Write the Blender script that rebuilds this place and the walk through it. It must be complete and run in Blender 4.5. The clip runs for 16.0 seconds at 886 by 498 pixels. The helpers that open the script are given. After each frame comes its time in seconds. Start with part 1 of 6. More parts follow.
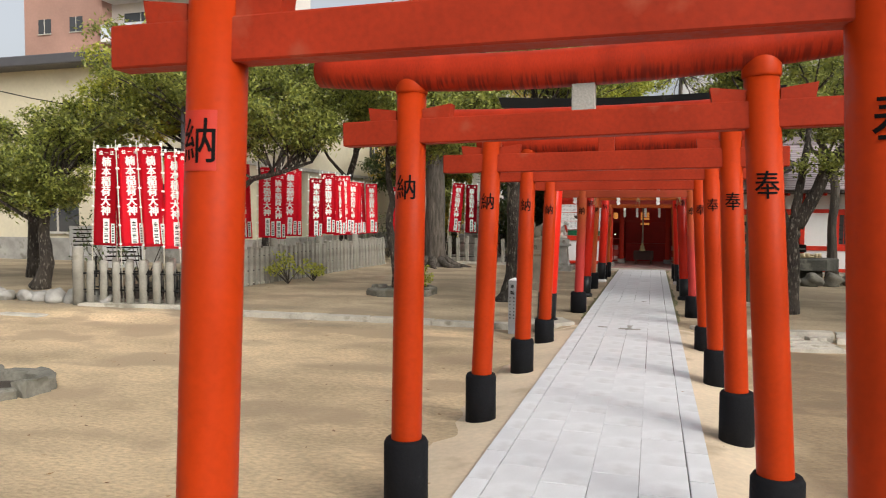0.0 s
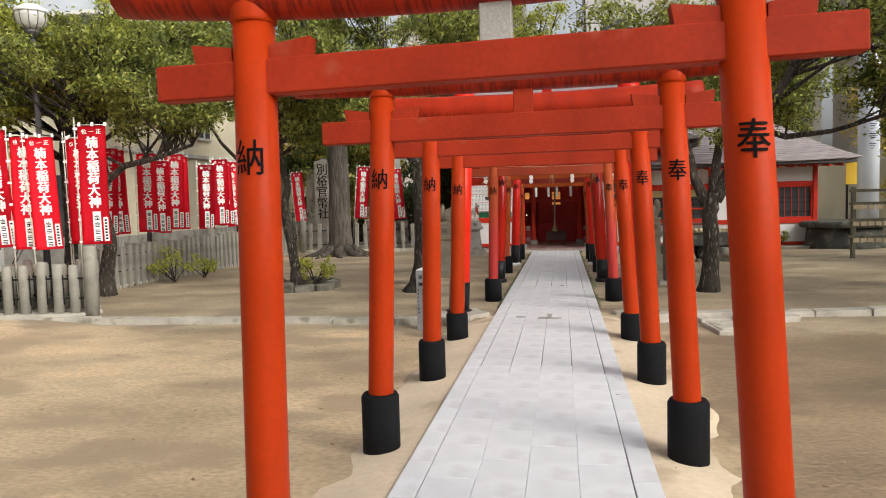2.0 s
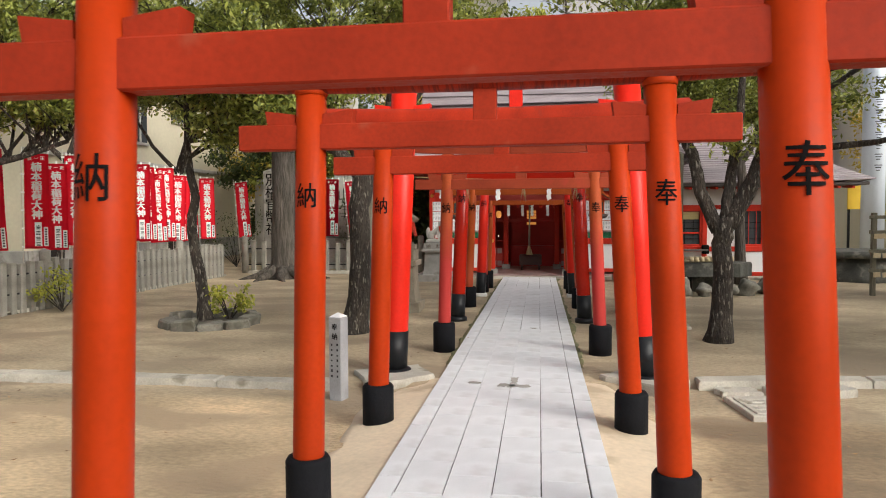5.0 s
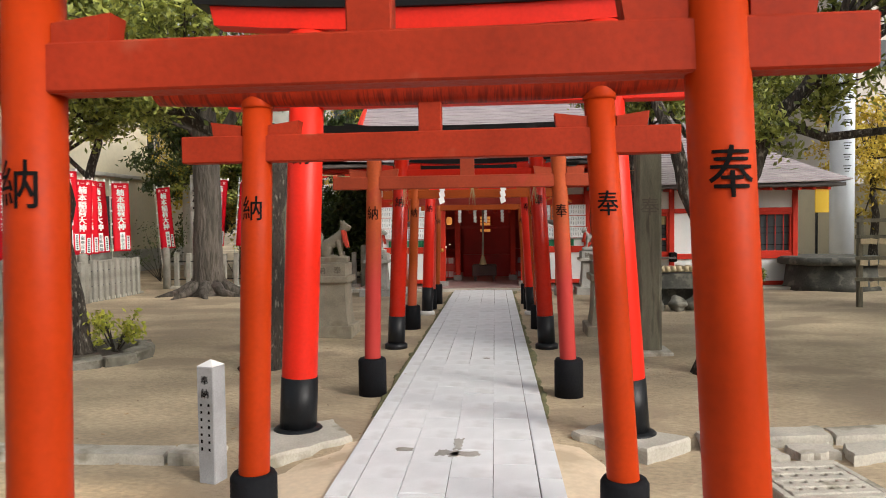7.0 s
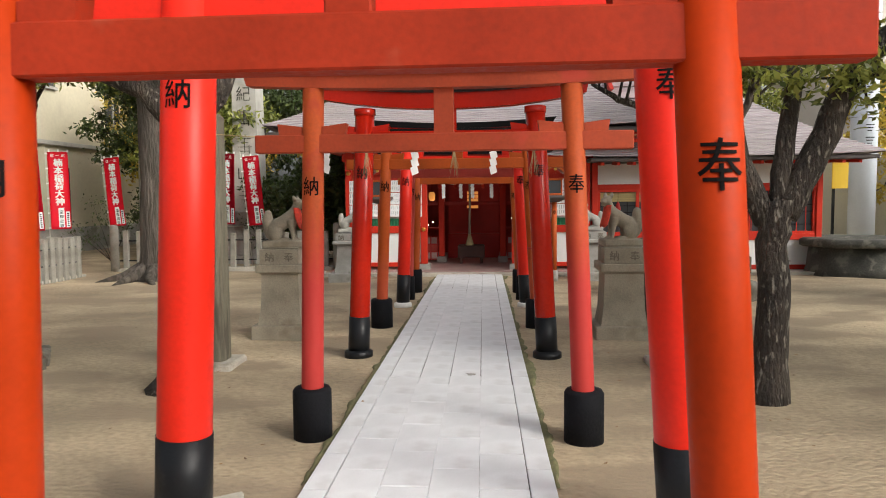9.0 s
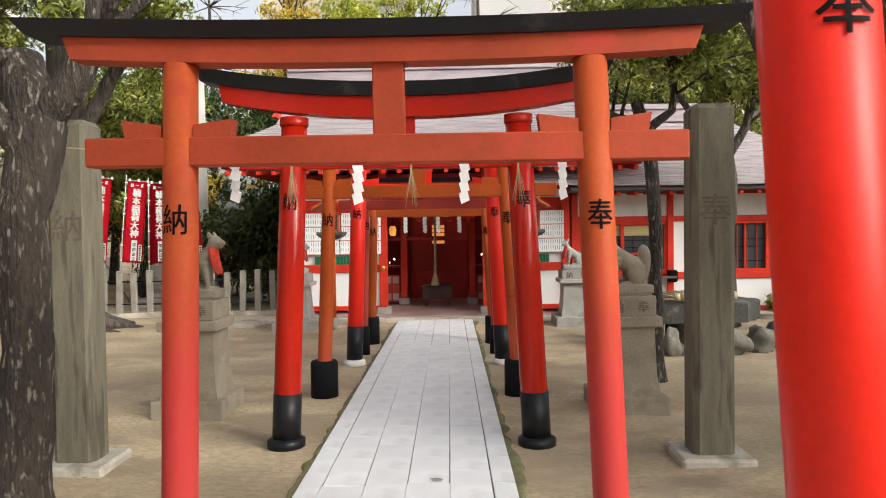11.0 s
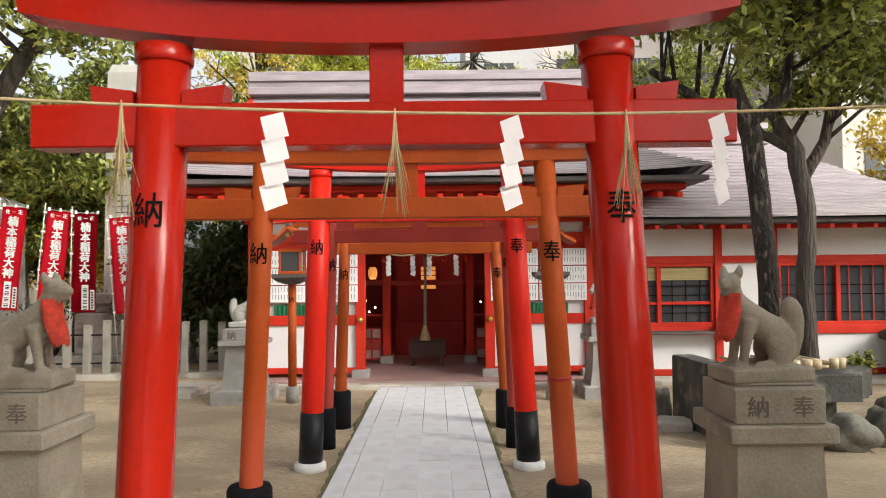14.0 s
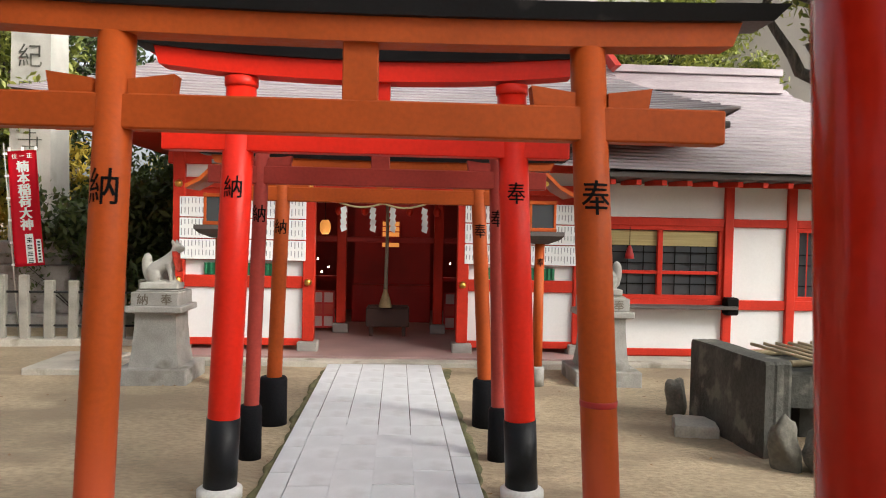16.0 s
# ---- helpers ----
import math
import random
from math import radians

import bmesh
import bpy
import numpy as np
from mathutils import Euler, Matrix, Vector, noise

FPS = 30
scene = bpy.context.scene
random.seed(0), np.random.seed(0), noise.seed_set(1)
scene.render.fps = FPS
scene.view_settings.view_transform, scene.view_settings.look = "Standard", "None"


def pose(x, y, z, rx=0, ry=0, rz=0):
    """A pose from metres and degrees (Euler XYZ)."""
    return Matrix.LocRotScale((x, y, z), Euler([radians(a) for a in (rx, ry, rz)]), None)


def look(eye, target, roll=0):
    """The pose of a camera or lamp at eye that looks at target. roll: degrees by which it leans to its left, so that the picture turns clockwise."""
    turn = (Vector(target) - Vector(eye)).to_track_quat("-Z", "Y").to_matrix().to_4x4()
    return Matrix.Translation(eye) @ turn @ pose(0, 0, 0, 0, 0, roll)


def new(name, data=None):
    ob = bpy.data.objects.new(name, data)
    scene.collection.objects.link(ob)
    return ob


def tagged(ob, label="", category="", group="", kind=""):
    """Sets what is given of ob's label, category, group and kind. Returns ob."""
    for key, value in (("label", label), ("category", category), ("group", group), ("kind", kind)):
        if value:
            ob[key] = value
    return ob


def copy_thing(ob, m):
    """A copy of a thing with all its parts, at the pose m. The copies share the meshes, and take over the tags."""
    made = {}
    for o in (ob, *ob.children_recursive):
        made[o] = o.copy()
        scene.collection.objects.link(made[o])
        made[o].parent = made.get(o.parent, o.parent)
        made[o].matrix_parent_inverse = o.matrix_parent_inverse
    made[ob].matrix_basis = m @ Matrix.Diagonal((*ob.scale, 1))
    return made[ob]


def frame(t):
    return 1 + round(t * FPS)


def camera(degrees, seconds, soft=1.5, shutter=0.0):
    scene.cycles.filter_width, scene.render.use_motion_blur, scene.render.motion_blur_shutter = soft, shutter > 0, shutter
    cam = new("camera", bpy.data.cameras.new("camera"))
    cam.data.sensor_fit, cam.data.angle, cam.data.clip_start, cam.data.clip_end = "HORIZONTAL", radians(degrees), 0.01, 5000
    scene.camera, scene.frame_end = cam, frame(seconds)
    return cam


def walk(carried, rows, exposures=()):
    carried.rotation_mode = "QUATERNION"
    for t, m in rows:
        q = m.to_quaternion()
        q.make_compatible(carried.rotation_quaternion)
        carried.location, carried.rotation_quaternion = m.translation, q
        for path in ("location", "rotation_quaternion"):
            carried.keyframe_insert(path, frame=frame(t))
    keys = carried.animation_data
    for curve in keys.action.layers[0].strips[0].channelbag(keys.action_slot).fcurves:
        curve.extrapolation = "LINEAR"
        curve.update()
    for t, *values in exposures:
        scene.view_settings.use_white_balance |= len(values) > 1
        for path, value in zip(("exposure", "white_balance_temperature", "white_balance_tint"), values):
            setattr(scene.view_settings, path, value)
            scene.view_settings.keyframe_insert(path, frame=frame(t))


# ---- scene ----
METRES, EYE, TURN = 12.8, 1.5, 17.0
cam = camera(63.1, 16.0, 1.0, 0.25)
ROWS = [
    (0.0, 0.0, 0.0, 0.0, 0.01, -2.71, -0.29),
    (0.5, 0.002, 0.0101, -0.0017, -2.8, -3.32, -0.05),
    (1.0, 0.0023, 0.0315, -0.0005, -5.11, -3.82, 0.53),
    (1.5, 0.0089, 0.0546, -0.0019, -6.23, -4.06, 1.18),
    (2.0, 0.0135, 0.081, -0.002, -7.01, -3.96, 1.52),
    (2.5, 0.0219, 0.1112, 0.0014, -7.57, -3.29, 1.42),
    (3.0, 0.0344, 0.1384, 0.0017, -7.63, -3.32, 1.0),
    (3.5, 0.0405, 0.1707, 0.0024, -8.46, -2.82, 0.38),
    (4.0, 0.0498, 0.1998, 0.0002, -8.31, -2.79, 0.01),
    (6.5, 0.1031, 0.359, 0.0005, -11.12, -2.35, 0.91),
    (7.0, 0.1112, 0.3888, -0.0003, -12.18, -2.2, 0.76),
    (7.5, 0.1241, 0.4219, -0.0025, -12.37, -3.22, 0.54),
    (8.0, 0.1341, 0.4554, -0.0035, -12.08, -4.61, 0.39),
    (8.5, 0.1405, 0.4879, -0.0018, -12.51, -4.71, 0.46),
    (9.0, 0.1505, 0.5222, 0.0006, -13.1, -4.21, 0.54),
    (11.5, 0.1929, 0.6767, 0.003, -15.95, -0.3, 0.77),
    (12.0, 0.1987, 0.7094, 0.0043, -15.54, 1.21, 0.82),
    (12.5, 0.2092, 0.7406, 0.0042, -14.76, 1.84, 0.95),
    (13.0, 0.2139, 0.7739, 0.0036, -15.42, 2.29, 0.98),
    (13.5, 0.2242, 0.8059, 0.0017, -15.95, 2.11, 0.83),
    (14.0, 0.2318, 0.8392, 0.0008, -16.95, 1.81, 0.53),
    (14.5, 0.2398, 0.8716, 0.0018, -18.1, 1.18, 0.13),
    (15.0, 0.2502, 0.9038, 0.0007, -18.42, 0.34, -0.45),
    (15.5, 0.2553, 0.9331, 0.0007, -19.59, -0.52, -0.89),
    (16.0, 0.2656, 0.9597, 0.0002, -19.91, -1.56, -1.21),
]
walk(cam, [(t, pose(0, 0, EYE, 0, 0, TURN) @ pose(METRES * x, METRES * y, METRES * z, 90 + pitch, roll, yaw))
           for t, x, y, z, yaw, pitch, roll in ROWS], [(0.0, 0.34), (3.0, 0.4), (6.0, 0.48), (9.0, 0.62), (11.5, 0.94), (12.5, 0.96), (13.5, 1.02), (14.5, 0.94), (16.0, 0.97)])

# ---- world and sun: hazy sky, low soft sun from the right ----
world = bpy.data.worlds.new("world")
scene.world = world
world.use_nodes = True
sky = world.node_tree.nodes.new("ShaderNodeTexSky")
sky.sky_type, sky.sun_disc = "NISHITA", False
sky.sun_elevation, sky.sun_rotation = radians(32), radians(125)
sky.air_density, sky.dust_density, sky.ozone_density = 1.0, 6.0, 1.0
background = world.node_tree.nodes["Background"]
background.inputs["Strength"].default_value = 0.15
pale = world.node_tree.nodes.new("ShaderNodeHueSaturation")
pale.inputs["Saturation"].default_value = 0.3
world.node_tree.links.new(sky.outputs[0], pale.inputs["Color"])
world.node_tree.links.new(pale.outputs[0], background.inputs[0])
sun = new("sun", bpy.data.lights.new("sun", "SUN"))
sun.data.energy, sun.data.angle, sun.data.color = 0.7, radians(20), (1, 0.93, 0.82)
sun.matrix_world = look((0, 0, 30), (-math.sin(radians(125)) * 30, -math.cos(radians(125)) * 30, 30 - 30 * math.tan(radians(32))))


# ---- lamps inside the hall, and one added fill light ----
# Lantern, two votive shelves; the last has no fixture, added to brighten the interior.
for lx, ly, lz, watts in ((-1.36, 21.9, 1.38, 0.8), (-1.6, 23.45, 1.1, 0.7), (0.5, 23.45, 1.1, 0.7), (-0.57, 23.6, 2.2, 1.4)):
    lamp = new("hall_lamp_and_fill", bpy.data.lights.new("hall_lamp_and_fill", "POINT"))
    lamp.data.energy, lamp.data.color, lamp.data.shadow_soft_size = watts, (1.0, 0.72, 0.5), 0.06
    lamp.location = (lx, ly, lz)


# ---- materials ----
def surf(name, base, rough=0.6, scale=3.0, fine=45.0, contrast=0.25, bump=0.15, metal=0.0, stain=None, stain_scale=1.2,
         stain_at=0.58, per="", stretch=(1, 1, 1), spec=0.5, step=0.01):
    """A surface with two scales of variation, relief, and stains of another colour."""
    m = bpy.data.materials.new(name)
    m.use_nodes = True
    nt = m.node_tree
    n, l = nt.nodes, nt.links
    bsdf = n["Principled BSDF"]
    bsdf.inputs["Roughness"].default_value, bsdf.inputs["Metallic"].default_value = rough, metal
    bsdf.inputs["Specular IOR Level"].default_value = spec
    co = n.new("ShaderNodeTexCoord")
    mp = n.new("ShaderNodeMapping")
    mp.inputs["Scale"].default_value = stretch
    l.new(co.outputs["Object"], mp.inputs[0])

    def noise_node(s, detail):
        q = n.new("ShaderNodeTexNoise")
        q.inputs["Scale"].default_value, q.inputs["Detail"].default_value = s, detail
        l.new(mp.outputs[0], q.inputs["Vector"])
        return q

    def mix(kind, a, b, fac):
        q = n.new("ShaderNodeMix")
        q.data_type, q.blend_type = "RGBA", kind
        for sock, v in ((q.inputs["Factor"], fac), (q.inputs["A"], a), (q.inputs["B"], b)):
            if isinstance(v, (int, float)):
                sock.default_value = v
            elif isinstance(v, tuple):
                sock.default_value = (*v, 1)
            else:
                l.new(v, sock)
        return q.outputs["Result"]

    def ramp(src, lo, hi, a=0.0, b=1.0):
        q = n.new("ShaderNodeMapRange")
        for key, v in (("From Min", lo), ("From Max", hi), ("To Min", a), ("To Max", b)):
            q.inputs[key].default_value = v
        l.new(src, q.inputs["Value"])
        return q.outputs[0]

    big, small = noise_node(scale, 5), noise_node(fine, 6)
    dark = tuple(c * (1 - contrast) for c in base)
    light = tuple(min(1, c * (1 + 0.7 * contrast)) for c in base)
    col = mix("MIX", dark, light, ramp(big.outputs["Fac"], 0.3, 0.7))
    col = mix("MULTIPLY", col, mix("MIX", (1 - contrast * 0.8,) * 3, (1.0, 1.0, 1.0), ramp(small.outputs["Fac"], 0.3, 0.65)), 1.0)
    if stain:
        spots = noise_node(stain_scale, 8)
        col = mix("MIX", col, stain, ramp(spots.outputs["Fac"], stain_at, stain_at + 0.09, 0, 0.85))
    if per:
        src = n.new("ShaderNodeObjectInfo" if per == "object" else "ShaderNodeNewGeometry")
        out = src.outputs["Random" if per == "object" else "Random Per Island"]
        shade = n.new("ShaderNodeCombineColor")
        v = ramp(out, 0, 1, 0.94, 1.0) if per == "object" else ramp(out, 0, 1, 0.85, 1.0)
        for k in range(3):
            l.new(v, shade.inputs[k])
        col = mix("MULTIPLY", col, shade.outputs[0], 1.0)
    l.new(col, bsdf.inputs["Base Color"])
    rr = ramp(small.outputs["Fac"], 0.3, 0.7, max(0, rough - (0.1 if rough > 0.45 else 0.025)), min(1, rough + (0.1 if rough > 0.45 else 0.03)))
    l.new(rr, bsdf.inputs["Roughness"])
    bp = n.new("ShaderNodeBump")
    bp.inputs["Strength"].default_value, bp.inputs["Distance"].default_value = bump, step
    l.new(small.outputs["Fac"], bp.inputs["Height"])
    l.new(bp.outputs[0], bsdf.inputs["Normal"])
    return m


def leafy(name, a, b, through_light=0.35):
    """Leaves: colour by island, some light through."""
    m = bpy.data.materials.new(name)
    m.use_nodes = True
    n, l = m.node_tree.nodes, m.node_tree.links
    bsdf, out = n["Principled BSDF"], n["Material Output"]
    geo = n.new("ShaderNodeNewGeometry")
    q = n.new("ShaderNodeMix")
    q.data_type = "RGBA"
    q.inputs["A"].default_value, q.inputs["B"].default_value = (*a, 1), (*b, 1)
    l.new(geo.outputs["Random Per Island"], q.inputs["Factor"])
    l.new(q.outputs["Result"], bsdf.inputs["Base Color"])
    bsdf.inputs["Roughness"].default_value = 0.5
    tr, mx = n.new("ShaderNodeBsdfTranslucent"), n.new("ShaderNodeMixShader")
    l.new(q.outputs["Result"], tr.inputs["Color"])
    mx.inputs[0].default_value = through_light
    l.new(bsdf.outputs[0], mx.inputs[1])
    l.new(tr.outputs[0], mx.inputs[2])
    l.new(mx.outputs[0], out.inputs["Surface"])
    return m


def glow(name, colour, strength):
    m = bpy.data.materials.new(name)
    m.use_nodes = True
    b = m.node_tree.nodes["Principled BSDF"]
    b.inputs["Base Color"].default_value = b.inputs["Emission Color"].default_value = (*colour, 1)
    b.inputs["Emission Strength"].default_value = strength
    return m


def two_tone(m, lower, z0, z1):
    """Repainted or faded lower part of a post, with an uneven edge."""
    n, l = m.node_tree.nodes, m.node_tree.links
    b = n["Principled BSDF"]
    old = b.inputs["Base Color"].links[0].from_socket
    co, sep, mr, nz, add = (n.new("ShaderNode" + k) for k in ("TexCoord", "SeparateXYZ", "MapRange", "TexNoise", "Math"))
    nz.inputs["Scale"].default_value = 5
    l.new(co.outputs["Object"], sep.inputs[0])
    add.operation = "MULTIPLY_ADD"
    l.new(nz.outputs["Fac"], add.inputs[0])
    add.inputs[1].default_value = 0.4
    l.new(sep.outputs["Z"], add.inputs[2])
    mr.inputs["From Min"].default_value, mr.inputs["From Max"].default_value = z0 + 0.2, z1 + 0.2
    l.new(add.outputs[0], mr.inputs["Value"])
    q = n.new("ShaderNodeMix")
    q.data_type = "RGBA"
    q.inputs["A"].default_value = (*lower, 1)
    l.new(mr.outputs[0], q.inputs["Factor"])
    l.new(old, q.inputs["B"])
    l.new(q.outputs["Result"], b.inputs["Base Color"])
    return m


def zone_tints(m, past_kerb, east, y0, x0):
    """Darker, greyer tint past the kerb and right of the path, with an uneven border."""
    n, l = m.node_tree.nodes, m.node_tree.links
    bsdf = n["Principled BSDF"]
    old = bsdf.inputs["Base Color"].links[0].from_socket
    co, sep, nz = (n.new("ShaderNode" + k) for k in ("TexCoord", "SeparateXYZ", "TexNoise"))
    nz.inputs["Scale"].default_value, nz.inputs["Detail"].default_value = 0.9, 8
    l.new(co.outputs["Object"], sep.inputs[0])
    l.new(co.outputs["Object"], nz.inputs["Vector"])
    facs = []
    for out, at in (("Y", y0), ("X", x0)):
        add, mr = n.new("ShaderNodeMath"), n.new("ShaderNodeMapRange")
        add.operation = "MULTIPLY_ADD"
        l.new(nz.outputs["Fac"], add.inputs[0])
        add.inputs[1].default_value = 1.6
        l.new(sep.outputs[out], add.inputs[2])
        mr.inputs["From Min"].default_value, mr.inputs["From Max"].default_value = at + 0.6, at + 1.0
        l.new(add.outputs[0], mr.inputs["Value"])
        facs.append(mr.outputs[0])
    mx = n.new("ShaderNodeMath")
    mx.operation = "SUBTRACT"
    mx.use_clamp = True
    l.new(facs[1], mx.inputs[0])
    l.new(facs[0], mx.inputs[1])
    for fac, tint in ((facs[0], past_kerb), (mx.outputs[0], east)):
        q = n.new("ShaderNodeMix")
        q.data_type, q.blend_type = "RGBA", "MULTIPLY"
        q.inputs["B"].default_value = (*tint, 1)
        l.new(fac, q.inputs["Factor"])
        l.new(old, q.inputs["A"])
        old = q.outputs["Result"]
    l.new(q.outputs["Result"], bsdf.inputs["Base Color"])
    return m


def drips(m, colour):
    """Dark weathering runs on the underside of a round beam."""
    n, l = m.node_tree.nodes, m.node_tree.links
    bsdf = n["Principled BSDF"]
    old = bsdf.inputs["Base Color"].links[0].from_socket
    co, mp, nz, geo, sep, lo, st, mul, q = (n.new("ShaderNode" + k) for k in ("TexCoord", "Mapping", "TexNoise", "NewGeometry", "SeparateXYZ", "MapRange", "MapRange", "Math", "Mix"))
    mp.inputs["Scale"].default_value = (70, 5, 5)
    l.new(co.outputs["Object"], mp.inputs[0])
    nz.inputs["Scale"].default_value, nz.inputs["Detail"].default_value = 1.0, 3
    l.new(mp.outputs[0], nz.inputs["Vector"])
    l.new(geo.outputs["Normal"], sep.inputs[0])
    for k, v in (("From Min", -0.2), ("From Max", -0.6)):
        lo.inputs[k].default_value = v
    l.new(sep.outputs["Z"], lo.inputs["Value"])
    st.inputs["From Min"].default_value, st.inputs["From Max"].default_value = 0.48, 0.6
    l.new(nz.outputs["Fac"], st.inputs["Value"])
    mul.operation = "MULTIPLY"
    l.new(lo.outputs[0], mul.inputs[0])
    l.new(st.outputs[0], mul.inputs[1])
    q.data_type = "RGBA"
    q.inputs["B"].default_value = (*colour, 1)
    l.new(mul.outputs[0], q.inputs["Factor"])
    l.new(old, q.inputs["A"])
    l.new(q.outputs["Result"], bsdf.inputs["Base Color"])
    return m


VERMILION = surf("vermilion_paint", (0.405, 0.034, 0.003), 0.5, 1.5, 40, 0.16, 0.04, stain=(0.43, 0.03, 0.003), stain_scale=4, stain_at=0.66, spec=0.12)
BEAM_RED = surf("weathered_vermilion", (0.33, 0.031, 0.011), 0.6, 2.2, 50, 0.22, 0.08, stain=(0.33, 0.06, 0.03), stain_scale=5, stain_at=0.6, spec=0.12)
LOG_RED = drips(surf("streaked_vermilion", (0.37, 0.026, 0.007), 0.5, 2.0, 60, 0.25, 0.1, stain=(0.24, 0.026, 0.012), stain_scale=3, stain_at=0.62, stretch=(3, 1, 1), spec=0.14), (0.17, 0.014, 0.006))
BRIGHT = surf("bright_red_paint", (0.68, 0.02, 0.008), 0.38, 1.5, 40, 0.12, 0.03, spec=0.22)
DEEP = surf("deep_red_lacquer", (0.37, 0.013, 0.005), 0.2, 1.5, 40, 0.15, 0.03, spec=0.25)
ORANGE = surf("orange_paint", (0.43, 0.078, 0.012), 0.55, 2, 50, 0.2, 0.08, stain=(0.36, 0.06, 0.02), stain_scale=6, stain_at=0.64, spec=0.22)
FADED = two_tone(surf("faded_orange_paint", (0.43, 0.078, 0.02), 0.6, 2, 50, 0.22, 0.08, stain=(0.37, 0.05, 0.025), stain_scale=5, stain_at=0.62, spec=0.2), (0.43, 0.04, 0.034), 0.95, 1.5)
FADED_BEAM = surf("faded_orange_beam", (0.37, 0.06, 0.024), 0.65, 2, 50, 0.2, 0.08, stain=(0.42, 0.05, 0.03), stain_scale=3, spec=0.22)
ORANGE_POST = two_tone(surf("brown_orange_paint", (0.44, 0.075, 0.01), 0.55, 2, 50, 0.2, 0.08, spec=0.22), (0.48, 0.08, 0.03), 0.5, 0.9)
PINKISH = surf("faded_pink_paint", (0.42, 0.06, 0.045), 0.6, 2, 50, 0.2, 0.08, spec=0.22)
BLACK = surf("black_paint", (0.009, 0.01, 0.012), 0.4, 3, 60, 0.3, 0.1, stain=(0.03, 0.03, 0.03), stain_scale=6, stain_at=0.64, spec=0.25)
SLEEVE = surf("black_concrete", (0.009, 0.0095, 0.012), 0.8, 4, 50, 0.3, 0.3, stain=(0.07, 0.07, 0.065), stain_scale=9, stain_at=0.67, spec=0.15)
INK = surf("black_ink", (0.006, 0.005, 0.005), 0.7, 5, 60, 0.2, 0.02, spec=0.08)
RED_PAPER = surf("pasted_red_square", (0.44, 0.022, 0.006), 0.6, 5, 60, 0.1, 0.02)
SAND = surf("packed_sand", (0.66, 0.505, 0.31), 0.95, 0.7, 26, 0.38, 0.8, stain=(0.4, 0.3, 0.19), stain_scale=1.0, stain_at=0.51, stretch=(0.8, 1.3, 1), step=0.025)
HAUNCH = surf("pale_cement_strip", (0.68, 0.56, 0.4), 0.9, 1.2, 25, 0.16, 0.25, stain=(0.42, 0.33, 0.22), stain_scale=1.6, stain_at=0.56)
PAVER = surf("grey_granite_paver", (0.73, 0.755, 0.775), 0.7, 3, 120, 0.12, 0.12, per="object", stain=(0.6, 0.615, 0.625), stain_scale=2.2, stain_at=0.57)
JOINT = surf("dark_joint", (0.13, 0.127, 0.12), 0.95, 6, 60, 0.3, 0.3)
STONE = surf("grey_granite", (0.37, 0.36, 0.33), 0.8, 3, 90, 0.28, 0.25, stain=(0.16, 0.15, 0.12), stain_scale=2.5, stain_at=0.56)
BROWN_STONE = surf("brown_sandstone", (0.33, 0.29, 0.22), 0.85, 3, 70, 0.3, 0.35, stain=(0.2, 0.17, 0.12), stain_scale=2.5, stain_at=0.56)
PALE_STONE = surf("pale_granite", (0.48, 0.47, 0.42), 0.8, 2, 90, 0.2, 0.2, stain=(0.3, 0.29, 0.25), stain_scale=1.3, stain_at=0.58)
DARK_STONE = surf("dark_mossy_stone", (0.085, 0.085, 0.072), 0.9, 2.5, 30, 0.5, 0.9, stain=(0.16, 0.155, 0.125), stain_scale=5, stain_at=0.56)
KERB = surf("worn_kerb_stone", (0.5, 0.47, 0.4), 0.85, 2.5, 60, 0.25, 0.3, stain=(0.2, 0.18, 0.13), stain_scale=3, stain_at=0.57)
GREY_WOOD = surf("weathered_wood", (0.19, 0.175, 0.125), 0.9, 2, 40, 0.35, 0.5, stain=(0.07, 0.06, 0.045), stain_scale=2, stain_at=0.55, stretch=(6, 6, 0.7))
FENCE = surf("weathered_concrete_post", (0.33, 0.315, 0.27), 0.85, 3, 60, 0.3, 0.3, stain=(0.17, 0.16, 0.12), stain_scale=3, stain_at=0.55, per="object")
IRON = surf("black_iron", (0.02, 0.02, 0.02), 0.5, 5, 60, 0.3, 0.1, 0.6)
PLASTER = surf("white_plaster", (0.76, 0.76, 0.75), 0.8, 1.5, 40, 0.05, 0.05)
RED_WOOD = surf("red_painted_timber", (0.58, 0.035, 0.016), 0.5, 2, 50, 0.18, 0.06, spec=0.22)
DARK_RED = surf("dark_red_interior", (0.42, 0.015, 0.012), 0.55, 2, 50, 0.25, 0.06)
ROOF = surf("purple_grey_roof_metal", (0.42, 0.365, 0.38), 0.42, 3, 40, 0.2, 0.1, 0.2, per="object", stretch=(0.6, 3, 3))
ROOF_DARK = surf("dark_roof_edge", (0.10, 0.085, 0.08), 0.6, 2, 40, 0.25, 0.15)
GOLD = surf("gold_fitting", (0.75, 0.45, 0.1), 0.3, 4, 60, 0.2, 0.03, 1.0)
WHITE = surf("white_paper", (0.84, 0.84, 0.83), 0.8, 3, 60, 0.04, 0.02)
STRAW = surf("rice_straw", (0.42, 0.33, 0.17), 0.85, 6, 60, 0.25, 0.1)
FLAG_RED = leafy("red_banner_cloth", (0.84, 0.018, 0.05), (0.86, 0.02, 0.055), 0.6)
POLE = surf("white_plastic_pole", (0.6, 0.58, 0.5), 0.5, 3, 40, 0.15, 0.03)
BIB = surf("red_bib_cloth", (0.66, 0.055, 0.025), 0.8, 14, 60, 0.4, 0.2, stain=(0.75, 0.4, 0.15), stain_scale=50, stain_at=0.66)
